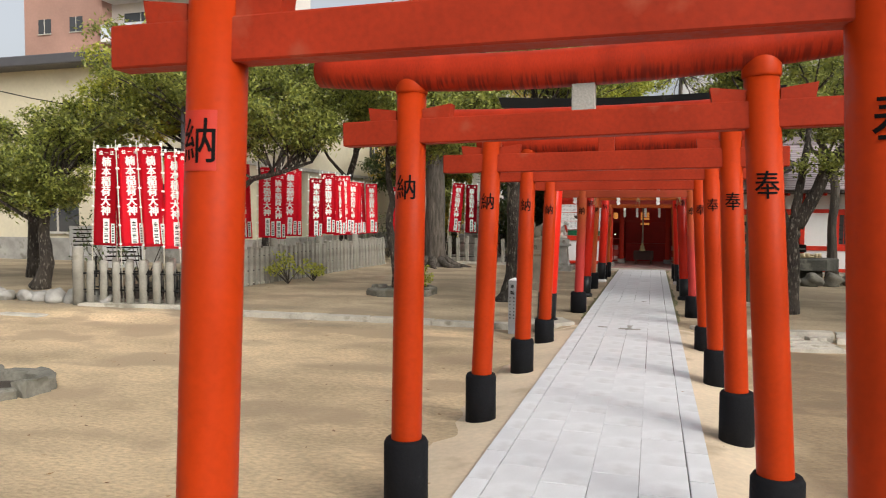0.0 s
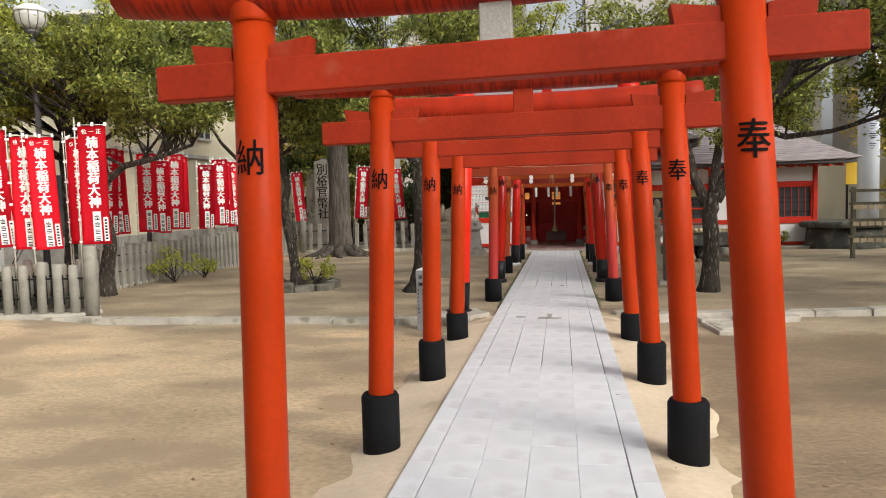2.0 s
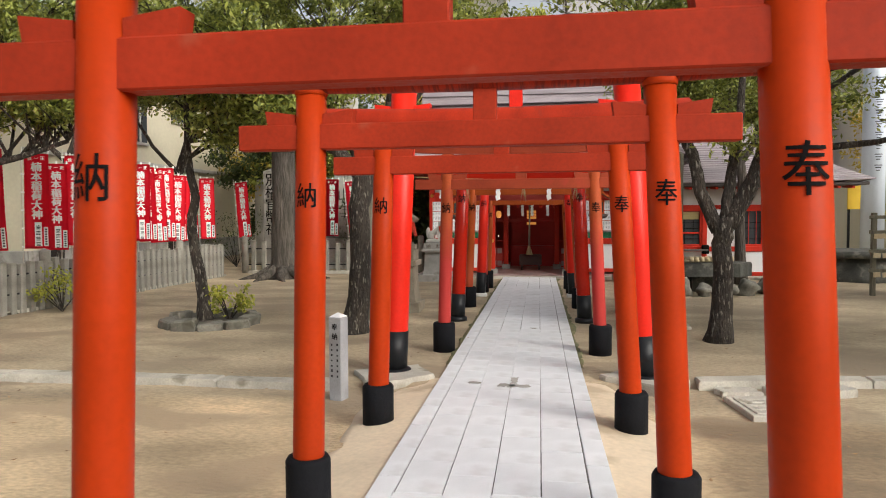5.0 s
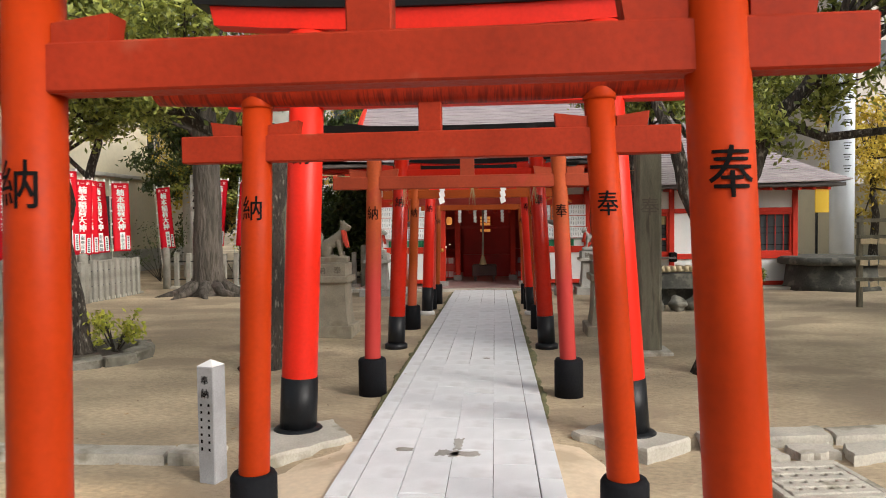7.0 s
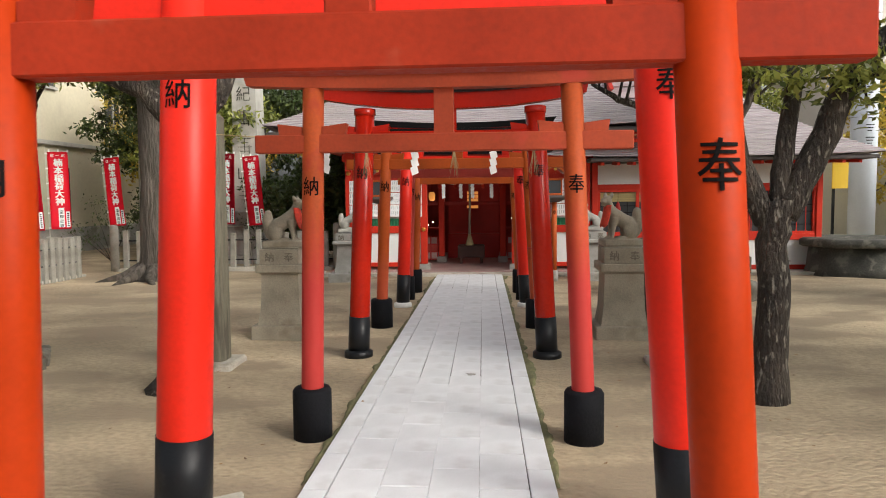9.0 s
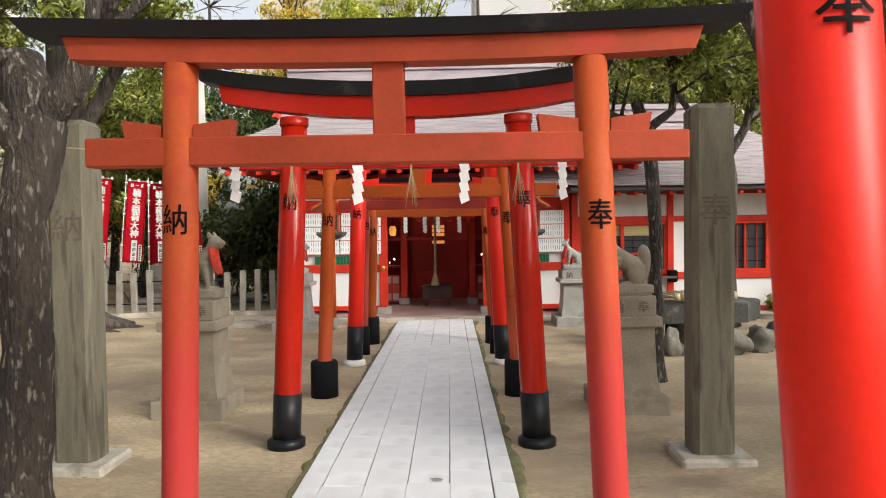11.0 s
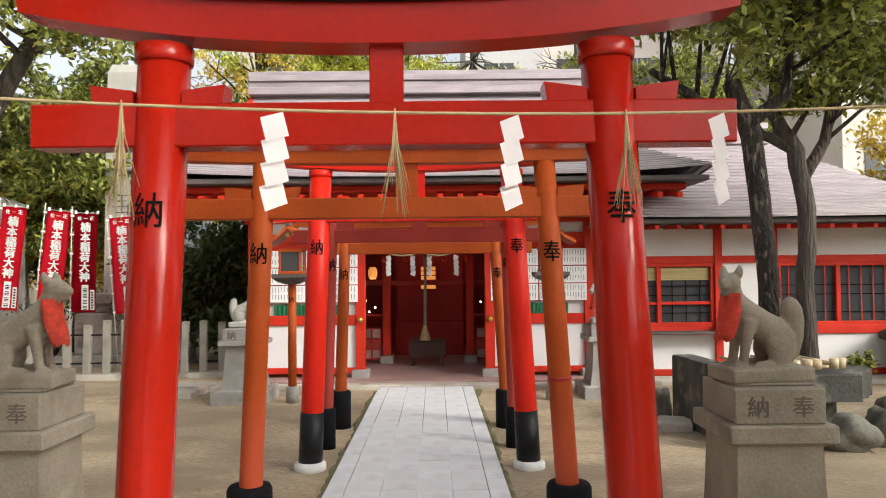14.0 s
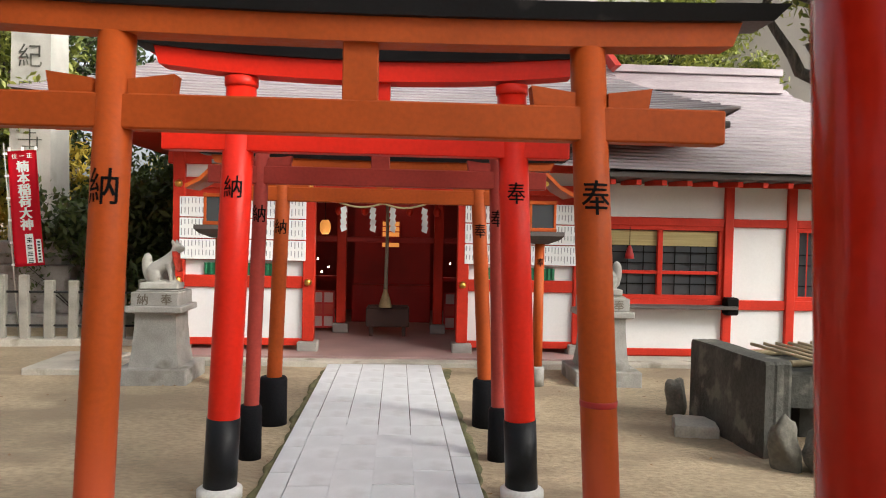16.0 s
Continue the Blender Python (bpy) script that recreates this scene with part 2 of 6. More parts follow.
BARK = surf("rough_bark", (0.06, 0.048, 0.037), 0.95, 2, 16, 0.6, 1.0, stain=(0.24, 0.22, 0.18), stain_scale=11, stain_at=0.57, stretch=(3, 3, 0.9), step=0.06)
BARK_GREY = surf("grey_bark", (0.13, 0.11, 0.09), 0.95, 2, 12, 0.55, 1.0, stain=(0.05, 0.042, 0.032), stain_scale=6, stain_at=0.5, stretch=(3, 3, 0.45), step=0.06)
LEAF = leafy("evergreen_leaves", (0.06, 0.085, 0.016), (0.4, 0.43, 0.09))
LEAF_LIME = leafy("lime_leaves", (0.24, 0.28, 0.035), (0.52, 0.52, 0.07))
LEAF_DARK = leafy("dark_leaves", (0.03, 0.05, 0.015), (0.11, 0.15, 0.04), 0.25)
LEAF_YELLOW = leafy("yellow_leaves", (0.5, 0.36, 0.04), (0.65, 0.52, 0.1))
CREAM = surf("cream_render", (0.62, 0.57, 0.42), 0.9, 0.4, 12, 0.1, 0.1, stain=(0.5, 0.45, 0.33), stain_scale=0.5, stain_at=0.6)
BRICK_PINK = surf("pink_brick_tile", (0.42, 0.25, 0.2), 0.85, 0.3, 6, 0.15, 0.1)
TOWER = surf("pale_tower_render", (0.6, 0.57, 0.53), 0.85, 0.2, 5, 0.08, 0.1)
TOWER_GREY = surf("grey_tower_render", (0.5, 0.5, 0.5), 0.85, 0.2, 5, 0.08, 0.1)
GREY_METAL = surf("dark_roof_metal", (0.09, 0.09, 0.1), 0.5, 1, 20, 0.2, 0.1)
BLUE_WHITE = surf("pale_blue_column", (0.6, 0.66, 0.72), 0.6, 1, 30, 0.08, 0.05)
BAMBOO = surf("pale_bamboo", (0.55, 0.45, 0.28), 0.5, 5, 50, 0.2, 0.05)
GREEN = surf("green_louvre", (0.02, 0.2, 0.09), 0.5, 3, 50, 0.2, 0.05)
YELLOW = surf("yellow_poster", (0.75, 0.5, 0.04), 0.7, 3, 50, 0.05, 0.02)
FLOOR_STONE = surf("hall_floor_slab", (0.4, 0.27, 0.25), 0.4, 2, 60, 0.2, 0.1)
BLIND = surf("bamboo_blind", (0.42, 0.34, 0.15), 0.8, 3, 60, 0.2, 0.2, stretch=(0.3, 1, 12))
DARK_WOOD = surf("dark_aged_wood", (0.07, 0.03, 0.022), 0.6, 2, 50, 0.3, 0.15)
CARVE = surf("shadowed_carving", (0.15, 0.125, 0.095), 0.9, 5, 60, 0.3, 0.2)
FAINT_INK = surf("faint_writing", (0.3, 0.3, 0.32), 0.8, 5, 60, 0.2, 0.02)
RUBBLE = surf("grey_green_boulder", (0.2, 0.19, 0.155), 0.9, 4, 40, 0.4, 0.6, stain=(0.1, 0.095, 0.07), stain_scale=5, stain_at=0.55)
# Soil of the stone rings; also the shade-dark sheet behind the fence.
SOIL_AND_SHADE = surf("soil_and_shade_brown", (0.075, 0.06, 0.043), 0.95, 2, 30, 0.4, 0.8, stain=(0.12, 0.1, 0.07), stain_scale=3)
MOSS = surf("moss", (0.17, 0.165, 0.075), 0.95, 6, 50, 0.4, 0.6)
LIGHT_WARM = glow("warm_lamp", (1.0, 0.85, 0.6), 6)
LANTERN_LIT = glow("lit_paper_plaque", (0.9, 0.35, 0.08), 0.35)
GLASS = bpy.data.materials.new("window_glass")
GLASS.use_nodes = True
_g = GLASS.node_tree.nodes["Principled BSDF"]
_g.inputs["Base Color"].default_value, _g.inputs["Roughness"].default_value = (0.055, 0.06, 0.065, 1), 0.06
CHALK = surf("white_base_ring", (0.7, 0.7, 0.68), 0.7, 5, 60, 0.15, 0.1)


zone_tints(SAND, (0.7, 0.73, 0.78), (0.5, 0.48, 0.465), 9.2, 0.75)


# ---- mesh helpers ----
def box(bm, x0, x1, y0, y1, z0, z1, bevel=0.0, turn=None):
    m = Matrix.Translation(((x0 + x1) / 2, (y0 + y1) / 2, (z0 + z1) / 2)) @ Matrix.Diagonal((x1 - x0, y1 - y0, z1 - z0, 1))
    if turn:
        m = turn @ m
    vs = bmesh.ops.create_cube(bm, size=1, matrix=m)["verts"]
    if bevel:
        es = list({e for v in vs for e in v.link_edges})
        bmesh.ops.bevel(bm, geom=es, offset=bevel, segments=1, affect="EDGES", clamp_overlap=True)
    return bm


def tube(bm, pts, radii, seg=10, caps=True):
    """A round limb along points, with a radius at each."""
    pts = [Vector(p) for p in pts]
    rings = []
    side = None
    for i, p in enumerate(pts):
        d = (pts[min(i + 1, len(pts) - 1)] - pts[max(i - 1, 0)]).normalized()
        if side is None:
            side = d.orthogonal().normalized()
        side = (side - d * side.dot(d)).normalized()
        up = d.cross(side)
        rings.append([bm.verts.new(p + (side * math.cos(2 * math.pi * k / seg) + up * math.sin(2 * math.pi * k / seg)) * radii[i]) for k in range(seg)])
    for a, b in zip(rings, rings[1:]):
        for k in range(seg):
            f = bm.faces.new((a[k], a[(k + 1) % seg], b[(k + 1) % seg], b[k]))
            f.smooth = True
    if caps:
        bm.faces.new(rings[0][::-1])
        bm.faces.new(rings[-1])
    return bm


def loft(bm, sections, closed=True):
    """Joins a row of equal outlines into a solid."""
    rings = [[bm.verts.new(p) for p in s] for s in sections]
    k = len(rings[0])
    for a, b in zip(rings, rings[1:]):
        for i in range(k if closed else k - 1):
            bm.faces.new((a[i], a[(i + 1) % k], b[(i + 1) % k], b[i]))
    if closed:
        bm.faces.new(rings[0][::-1])
        bm.faces.new(rings[-1])
    return bm


def lathe(bm, profile, seg=20, at=(0, 0, 0)):
    return tube(bm, [(at[0], at[1], at[2] + z) for r, z in profile], [r for r, z in profile], seg)


def blob(bm, at, size, seed=0, rough=0.18, sub=2, turn=0.0):
    """A rounded uneven stone or lump."""
    vs = bmesh.ops.create_icosphere(bm, subdivisions=sub, radius=1)["verts"]
    rot = Matrix.Rotation(turn, 3, "Z")
    for v in vs:
        k = 1 + rough * 2 * noise.noise(v.co * 1.3 + Vector((seed * 7.1, seed * 3.3, seed)))
        v.co = Vector(at) + rot @ Vector((v.co.x * size[0] * k, v.co.y * size[1] * k, v.co.z * size[2] * k))
        for f in v.link_faces:
            f.smooth = True
    return bm


def mesh_of(name, bm, material):
    me = bpy.data.meshes.new(name)
    bmesh.ops.recalc_face_normals(bm, faces=bm.faces)
    bm.to_mesh(me)
    bm.free()
    me.materials.append(material)
    return me


def part(name, bm, material, parent=None, label=""):
    ob = new(name, mesh_of(name, bm, material))
    ob.parent = parent
    return tagged(ob, label) if label else ob


def again(name, ob, m, parent):
    """Another piece on the same mesh."""
    o = new(name, ob.data)
    o.parent, o.matrix_basis = parent, m
    return o


def thing(name, at, label, category, group="", turn=0.0, kind=""):
    ob = new(name)
    ob.empty_display_size = 0.2
    ob.matrix_basis = pose(*at, 0, 0, turn)
    return tagged(ob, label, category, group, kind)


def B():
    return bmesh.new()


GLYPHS = {}


def glyph(text, size, bold=0.0):
    """Outline of written characters as points and faces, centred, in the x z plane."""
    key = (text, size, bold)
    if key not in GLYPHS:
        cu = bpy.data.curves.new("writing", "FONT")
        cu.body, cu.size, cu.align_x, cu.align_y, cu.offset = text, size, "CENTER", "CENTER", bold * size
        cu.resolution_u = 3
        ob = new("writing", cu)
        bpy.context.view_layer.update()
        me = bpy.data.meshes.new_from_object(ob.evaluated_get(bpy.context.evaluated_depsgraph_get()))
        GLYPHS[key] = ([v.co.copy() for v in me.vertices], [tuple(p.vertices) for p in me.polygons])
        xs, ys = [v.x for v in GLYPHS[key][0]], [v.y for v in GLYPHS[key][0]]
        mid = Vector(((min(xs) + max(xs)) / 2, (min(ys) + max(ys)) / 2, 0))
        k = size / max(max(xs) - min(xs), max(ys) - min(ys)) if text != "一" else size / (max(xs) - min(xs))
        for v in GLYPHS[key][0]:
            v -= mid
            v *= k
        bpy.data.objects.remove(ob)
        bpy.data.meshes.remove(me)
        bpy.data.curves.remove(cu)
    return GLYPHS[key]


def write(bm, text, size, x, z, y=0.0, bold=0.0, shape=None, wide=1.0, fat=0.0):
    """Adds flat writing facing -y at x, z; shape bends a point."""
    if fat:
        for k, (dx, dz) in enumerate(((-fat, 0), (0, -fat * 0.6), (fat, 0))):
            write(bm, text, size, x + dx, z + dz, y - 0.0004 * k, bold, shape, wide)
        return bm
    pts, faces = glyph(text, size, bold)
    vs = [bm.verts.new((x + p.x * wide, y, z + p.y)) for p in pts]
    for f in faces:
        try:
            bm.faces.new([vs[i] for i in f])
        except ValueError:
            pass
    if shape:
        for v in vs:
            v.co = shape(v.co)
    return bm


def on_post(text, size, r, z, axis_x, lift=0.002, bold=0.012):
    """Writing wrapped round the front of a post whose axis stands at axis_x(z)."""
    bm = B()
    write(bm, text, size, 0, 0, 0, 0, wide=0.84, fat=size * 0.009)
    k = -size
    while k < size:
        bmesh.ops.bisect_plane(bm, geom=bm.verts[:] + bm.edges[:] + bm.faces[:], plane_co=(k, 0, 0), plane_no=(1, 0, 0))
        k += 0.012
    for v in bm.verts:
        a = v.co.x / r
        zz = z + v.co.z
        q = r + lift - v.co.y
        v.co = Vector((axis_x(zz) + math.sin(a) * q, -math.cos(a) * q, zz))
    return bm


# ---- ground ----
def axis(fine0, fine1, step, far):
    a = list(np.arange(fine0, fine1 + 1e-6, step))
    d, lo, hi = step, fine0, fine1
    while hi < far:
        d *= 1.5
        lo, hi = lo - d, hi + d
        a = [lo] + a + [hi]
    return a


def path_x(y):
    """Left and right edge of the paved path."""
    return -1.047 - 0.007 * (y - 4), 0.303 - 0.0142 * (y - 4)


def ground_z(x, y):
    """The near yard lies a hand lower than the path; past the kerb it comes up level."""
    l, r = path_x(y)
    z = 0.02 * noise.noise((x * 0.35, y * 0.35, 0)) + 0.012 * noise.noise((x * 1.3, y * 1.9, 4)) + 0.008 * noise.noise((x * 2.6, y * 4.5, 9))
    off = max(l - x, x - r, 0)
    edge = 9.74 if x < -0.4 else 9.95 + 0.172 * max(x, 0)
    low = 1.0 if y < edge else 0.0
    if off < 0.6 and -3 < y < 20.6:
        z *= off / 0.6
        low *= off / 0.6
        if min(x - l, r - x) > 0.16:
            z -= 0.03
    if x < -6.2:
        low *= max(0, 1 - (-6.2 - x) / 1.0) if y > 8.7 else 1
    return z - 0.058 * low - 0.012 - (0.02 if y > 20.4 and abs(x) < 8 else 0)


xs, ys = axis(-10, 7, 0.13, 420), axis(-2, 22, 0.13, 420)
me = bpy.data.meshes.new("ground")
me.from_pydata([(x, y, ground_z(x, y)) for y in ys for x in xs], [],
               [(j * len(xs) + i, j * len(xs) + i + 1, (j + 1) * len(xs) + i + 1, (j + 1) * len(xs) + i) for j in range(len(ys) - 1) for i in range(len(xs) - 1)])
me.materials.append(SAND)
me.polygons.foreach_set("use_smooth", [True] * len(me.polygons))
tagged(new("ground", me), "packed sandy shrine yard with scuffs and darker patches", "ground", kind="structure")
for nm, side in (("haunch_west", -1), ("haunch_east", 1)):
    bm = bmesh.new()
    rows = []
    for i in range(123):
        y = -2.2 + i * 0.1
        l, r = path_x(y)
        e = l if side < 0 else r
        w = 0.5 + 0.13 * noise.noise((y * 0.7, side * 5, 0)) + 0.05 * noise.noise((y * 3, side * 5, 2))
        w *= 1.0 if y < 9.3 else max(0.25, 1 - (y - 9.3) * 0.9)
        rows.append([bm.verts.new((e + side * w * u, y, -0.002 - 0.06 * min(1, w / 0.45) * u ** 1.3 + 0.006 * noise.noise((y * 2, u * 2, side)) * u - (0.03 if u == 1 else 0))) for u in (0, 0.15, 0.35, 0.6, 0.85, 0.97, 1)])
    for p, q in zip(rows, rows[1:]):
        for k in range(6):
            bm.faces.new((p[k], p[k + 1], q[k + 1], q[k])).smooth = True
    hm = bpy.data.meshes.new(nm)
    bmesh.ops.recalc_face_normals(bm, faces=bm.faces)
    bm.to_mesh(hm)
    bm.free()
    hm.materials.append(HAUNCH)
    tagged(new(nm, hm), "pale sloping cement strip along the path edge", "cement strip", kind="structure")


# ---- torii gates ----
def torii(y, xl, xr, kind, r, lean, nuki, nuki_len, top, post_mat, beam_mat, top_mat, label, sleeve=None, black=0.0, ring=None,
          cap=None, letters=(1.58, 0.15), joint=False, shim_len=1.25, rise=0.06, depth=0.09, strut_mat=None, off=0.0, tilt=0.0, pasted=False):
    """lean, nuki_len: for the left and the right post; off: the lintel's shift along x; tilt: of the beams, in degrees."""
    cx, hb = (xl + xr) / 2, (xr - xl) / 2
    level = Matrix.Translation((0, 0, nuki[1])) @ Matrix.Rotation(radians(-tilt), 4, "Y") @ Matrix.Translation((0, 0, -nuki[1]))
    t = thing("torii_gate", (cx, y, 0), label, "torii gate", "torii gates along the path", kind="")
    z_top, z_cap = top[0], top[1]
    span = z_top

    def ax(s):
        return lambda z: s * (hb - lean[s > 0] * z / span)

    for s, ch in ((-1, "納"), (1, "奉")):
        bm = B()
        z_end = z_top + (0.09 if kind == "log" else 0.01)
        tube(bm, [(ax(s)(z), 0, z) for z in (-0.03, 0.02, 0.6, 1.2, z_end)], [r * 1.03, r * 1.03, r * 1.01, r, r * 0.95], 28)
        p = part("post", bm, post_mat, t)
        if sleeve:
            h, rs = sleeve
            bm = B()
            lathe(bm, [(rs * 1.0, -0.13 if y < 9.5 else -0.03), (rs, h - 0.02), (rs - 0.012, h), (r * 1.03, h + 0.001)], 28, (ax(s)(h / 2), 0, 0))
            part("base_sleeve", bm, SLEEVE, p, "black concrete base sleeve")
        if black:
            bm = B()
            tube(bm, [(ax(s)(z), 0, z) for z in (0.0, black)], [r * 1.03 + 0.004, r * 1.02 + 0.004], 28)
            part("black_foot", bm, BLACK, p, "black-painted foot")
            bm = B()
            rim = r * 1.32
            lathe(bm, [(rim + 0.01, -0.03), (rim + 0.01, 0.035), (rim - 0.01, 0.05), (r, 0.055)], 28, (ax(s)(0.0), 0, 0))
            part("foot_ring", bm, CHALK if label.startswith("bright red") and y > 12 else BLACK, p)
        if ring:
            bm = B()
            z0, z1 = z_top - ring, z_top + 0.01
            if kind == "log":
                z0 = z_top
                rim = [(r * 1.06, z0 + 0.05), (r * 1.02, z0 + 0.075), (r * 0.9, z0 + 0.1), (r * 0.6, z0 + 0.118)]
            else:
                rim = [(r * 1.06, z1), (r * 0.9, z1 + 0.004)]
            lathe(bm, [(r * 0.96, z0 - 0.001), (r * 1.03, z0), (r * 1.06, z0 + 0.012)] + rim, 28, (ax(s)(z0), 0, 0))
            part("collar", bm, post_mat, p)
        if joint and s > 0:
            bm = B()
            lathe(bm, [(r * 1.02, 0.895), (r * 1.035, 0.9), (r * 1.035, 0.912), (r * 1.02, 0.917)], 28, (ax(s)(0.9), 0, 0))
            part("splice_joint", bm, DARK_RED, p)
        z, size = letters
        if pasted and s < 0:
            bm = B()
            grid = [[bm.verts.new((ax(s)(zz) + math.sin(a) * (r + 0.001), -math.cos(a) * (r + 0.001), zz)) for a in np.linspace(-0.62, 0.62, 9)] for zz in (z - 0.085, z, z + 0.085)]
            for lo, hi in zip(grid, grid[1:]):
                for k in range(8):
                    bm.faces.new((lo[k], lo[k + 1], hi[k + 1], hi[k])).smooth = True
            part("pasted_square", bm, RED_PAPER, p, "red pasted square behind the character")
        part("lettering", on_post(ch, size, r, z, ax(s)), INK, p, "black painted character")
        for side in (-1, 1):
            bm = B()
            x0 = ax(s)(nuki[1]) + side * r * 0.9
            x1 = x0 + side * 0.14
            up = 0.055
            out = [(x0, nuki[1] - 0.01), (x1, nuki[1] - 0.01), (x1 + side * 0.012, nuki[1] + up + 0.012), (x0, nuki[1] + up - 0.008)]
            loft(bm, [[(a, yy, b) for a, b in out] for yy in (-depth * 0.42, depth * 0.42)])
            bm.transform(level)
            part("wedge", bm, beam_mat, t)
    bm = B()
    box(bm, -nuki_len[0], nuki_len[1], -depth / 2, depth / 2, nuki[0], nuki[1], 0.006)
    bm.transform(level)
    part("tie_beam", bm, beam_mat, t)
    bm = B()
    w = 0.055 if kind == "log" else 0.06
    box(bm, -w, w, -0.035, 0.035, nuki[1] - 0.004, z_top + 0.02, 0.004)
    part("centre_strut", bm, strut_mat or beam_mat, t)
    n = 25
    stations = [-1 + 2 * i / (n - 1) for i in range(n)]
    if kind == "log":
        rl = (z_cap - z_top) / 2
        bm = B()
        pts = [level @ Vector((off + shim_len * s * 1.005, 0, z_top + rl + rise * s * s)) for s in stations]
        tube(bm, pts, [rl] * n, 24)
        es = [e for e in bm.edges if len([f for f in e.link_faces if not f.smooth]) == 1]
        bmesh.ops.bevel(bm, geom=es, offset=0.012, segments=2, affect="EDGES")
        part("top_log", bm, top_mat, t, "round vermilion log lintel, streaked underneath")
    else:
        def beam(half, z0, z1, d0, d1, slant):
            b = B()
            secs = []
            for s in stations:
                lift = rise * abs(s) ** 2.2
                xo = slant * s if abs(s) == 1 else 0
                secs.append([(off + half * s, -d0, z0 + lift), (off + half * s, d0, z0 + lift), (off + half * s + xo, d1, z1 + lift), (off + half * s + xo, -d1, z1 + lift)])
            return loft(b, secs)
        part("lintel", beam(shim_len, z_top, z_cap, depth * 0.62, depth * 0.66, 0.03), top_mat, t)
        part("cap", beam(shim_len + cap[1], z_cap + 0.001, z_cap + cap[0], depth * 0.9, depth * 1.15, 0.05), BLACK, t, "black curved cap beam")
    return t


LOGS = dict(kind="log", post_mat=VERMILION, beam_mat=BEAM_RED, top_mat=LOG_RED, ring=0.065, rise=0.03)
GATE = "vermilion round-log torii gate with black sleeves"
torii(1.839, -1.328, 0.543, label=GATE, r=0.089, lean=(0.0885, 0.087), nuki=(1.93, 2.058), nuki_len=(1.2, 1.2), top=(2.185, 2.37), sleeve=(0.33, 0.125), shim_len=1.36, letters=(1.706, 0.125), strut_mat=STONE, pasted=True, **LOGS)
torii(3.535, -1.281, 0.526, label=GATE + " and bare grey strut", r=0.079, lean=(0.029, 0.121), nuki=(1.877, 2.003), nuki_len=(1.245, 1.153), top=(2.12, 2.305), sleeve=(0.325, 0.117), shim_len=1.32, letters=(1.64, 0.125), strut_mat=STONE, off=-0.06, tilt=1.0, **{**LOGS, "rise": 0.08})
torii(5.189, -1.291, 0.504, label=GATE, r=0.0745, lean=(0.079, 0.0925), nuki=(1.818, 1.95), nuki_len=(1.183, 1.167), top=(2.073, 2.27), sleeve=(0.32, 0.114), shim_len=1.305, letters=(1.6, 0.118), off=-0.043, tilt=0.4, **LOGS)
torii(6.906, -1.302, 0.488, label=GATE, r=0.0764, lean=(0.046, 0.099), nuki=(1.824, 1.947), nuki_len=(1.21, 1.149), top=(2.085, 2.3), sleeve=(0.302, 0.112), shim_len=1.305, letters=(1.6, 0.118), off=-0.03, tilt=0.2, **LOGS)
torii(8.662, -1.364, 0.48, label=GATE, r=0.0754, lean=(0.068, 0.119), nuki=(1.799, 1.93), nuki_len=(1.229, 1.173), top=(2.06, 2.265), sleeve=(0.25, 0.116), shim_len=1.32, letters=(1.572, 0.118), off=-0.03, tilt=0.15, **LOGS)
torii(10.17, -1.573, 0.76, kind="cap", r=0.1236, lean=(0.134, 0.19), nuki=(2.295, 2.465), nuki_len=(1.6, 1.54), top=(2.805, 2.945), post_mat=BRIGHT, beam_mat=BRIGHT, top_mat=BRIGHT,
      label="tall bright red torii gate with black feet and cap", black=0.41, ring=0.08, cap=(0.14, 0.13), letters=(1.97, 0.14), shim_len=1.675, rise=0.07, depth=0.14)
torii(11.373, -1.258, 0.453, kind="cap", r=0.068, lean=(0.0545, 0.089), nuki=(1.778, 1.888), nuki_len=(1.163, 1.13), top=(2.157, 2.245), post_mat=FADED, beam_mat=FADED_BEAM, top_mat=FADED_BEAM,
      label="faded orange wooden torii gate with black cap and sleeves", sleeve=(0.31, 0.122), cap=(0.06, 0.16), letters=(1.575, 0.115), shim_len=1.176, rise=0.03, depth=0.09, off=-0.026)
torii(13.702, -1.395, 0.396, kind="cap", r=0.095, lean=(0.102, 0.114), nuki=(1.955, 2.108), nuki_len=(1.245, 1.227), top=(2.31, 2.45), post_mat=DEEP, beam_mat=DEEP, top_mat=DEEP,
      label="deep red glossy torii gate with black cap and feet", black=0.373, ring=0.05, cap=(0.095, 0.14), letters=(1.732, 0.12), shim_len=1.26, rise=0.12, depth=0.12, off=-0.02)
torii(15.234, -1.411, 0.399, kind="cap", r=0.0641, lean=(0.091, 0.124), nuki=(1.815, 1.933), nuki_len=(1.275, 1.26), top=(2.125, 2.208), post_mat=ORANGE_POST, beam_mat=ORANGE, top_mat=ORANGE,
      label="brownish orange wooden torii gate with a spliced post", sleeve=(0.32, 0.126), cap=(0.055, 0.13), letters=(1.622, 0.12), joint=True, shim_len=1.287, rise=0.025, depth=0.09, off=-0.016)
torii(16.778, -1.35, 0.345, kind="cap", r=0.0861, lean=(0.093, 0.113), nuki=(1.905, 2.04), nuki_len=(1.17, 1.06), top=(2.3, 2.405), post_mat=BRIGHT, beam_mat=BRIGHT, top_mat=BRIGHT,
      label="bright red torii gate with black feet on white rings", black=0.435, ring=0.04, cap=(0.075, 0.13), letters=(1.71, 0.12), shim_len=1.12, rise=0.06, depth=0.12, off=-0.06)
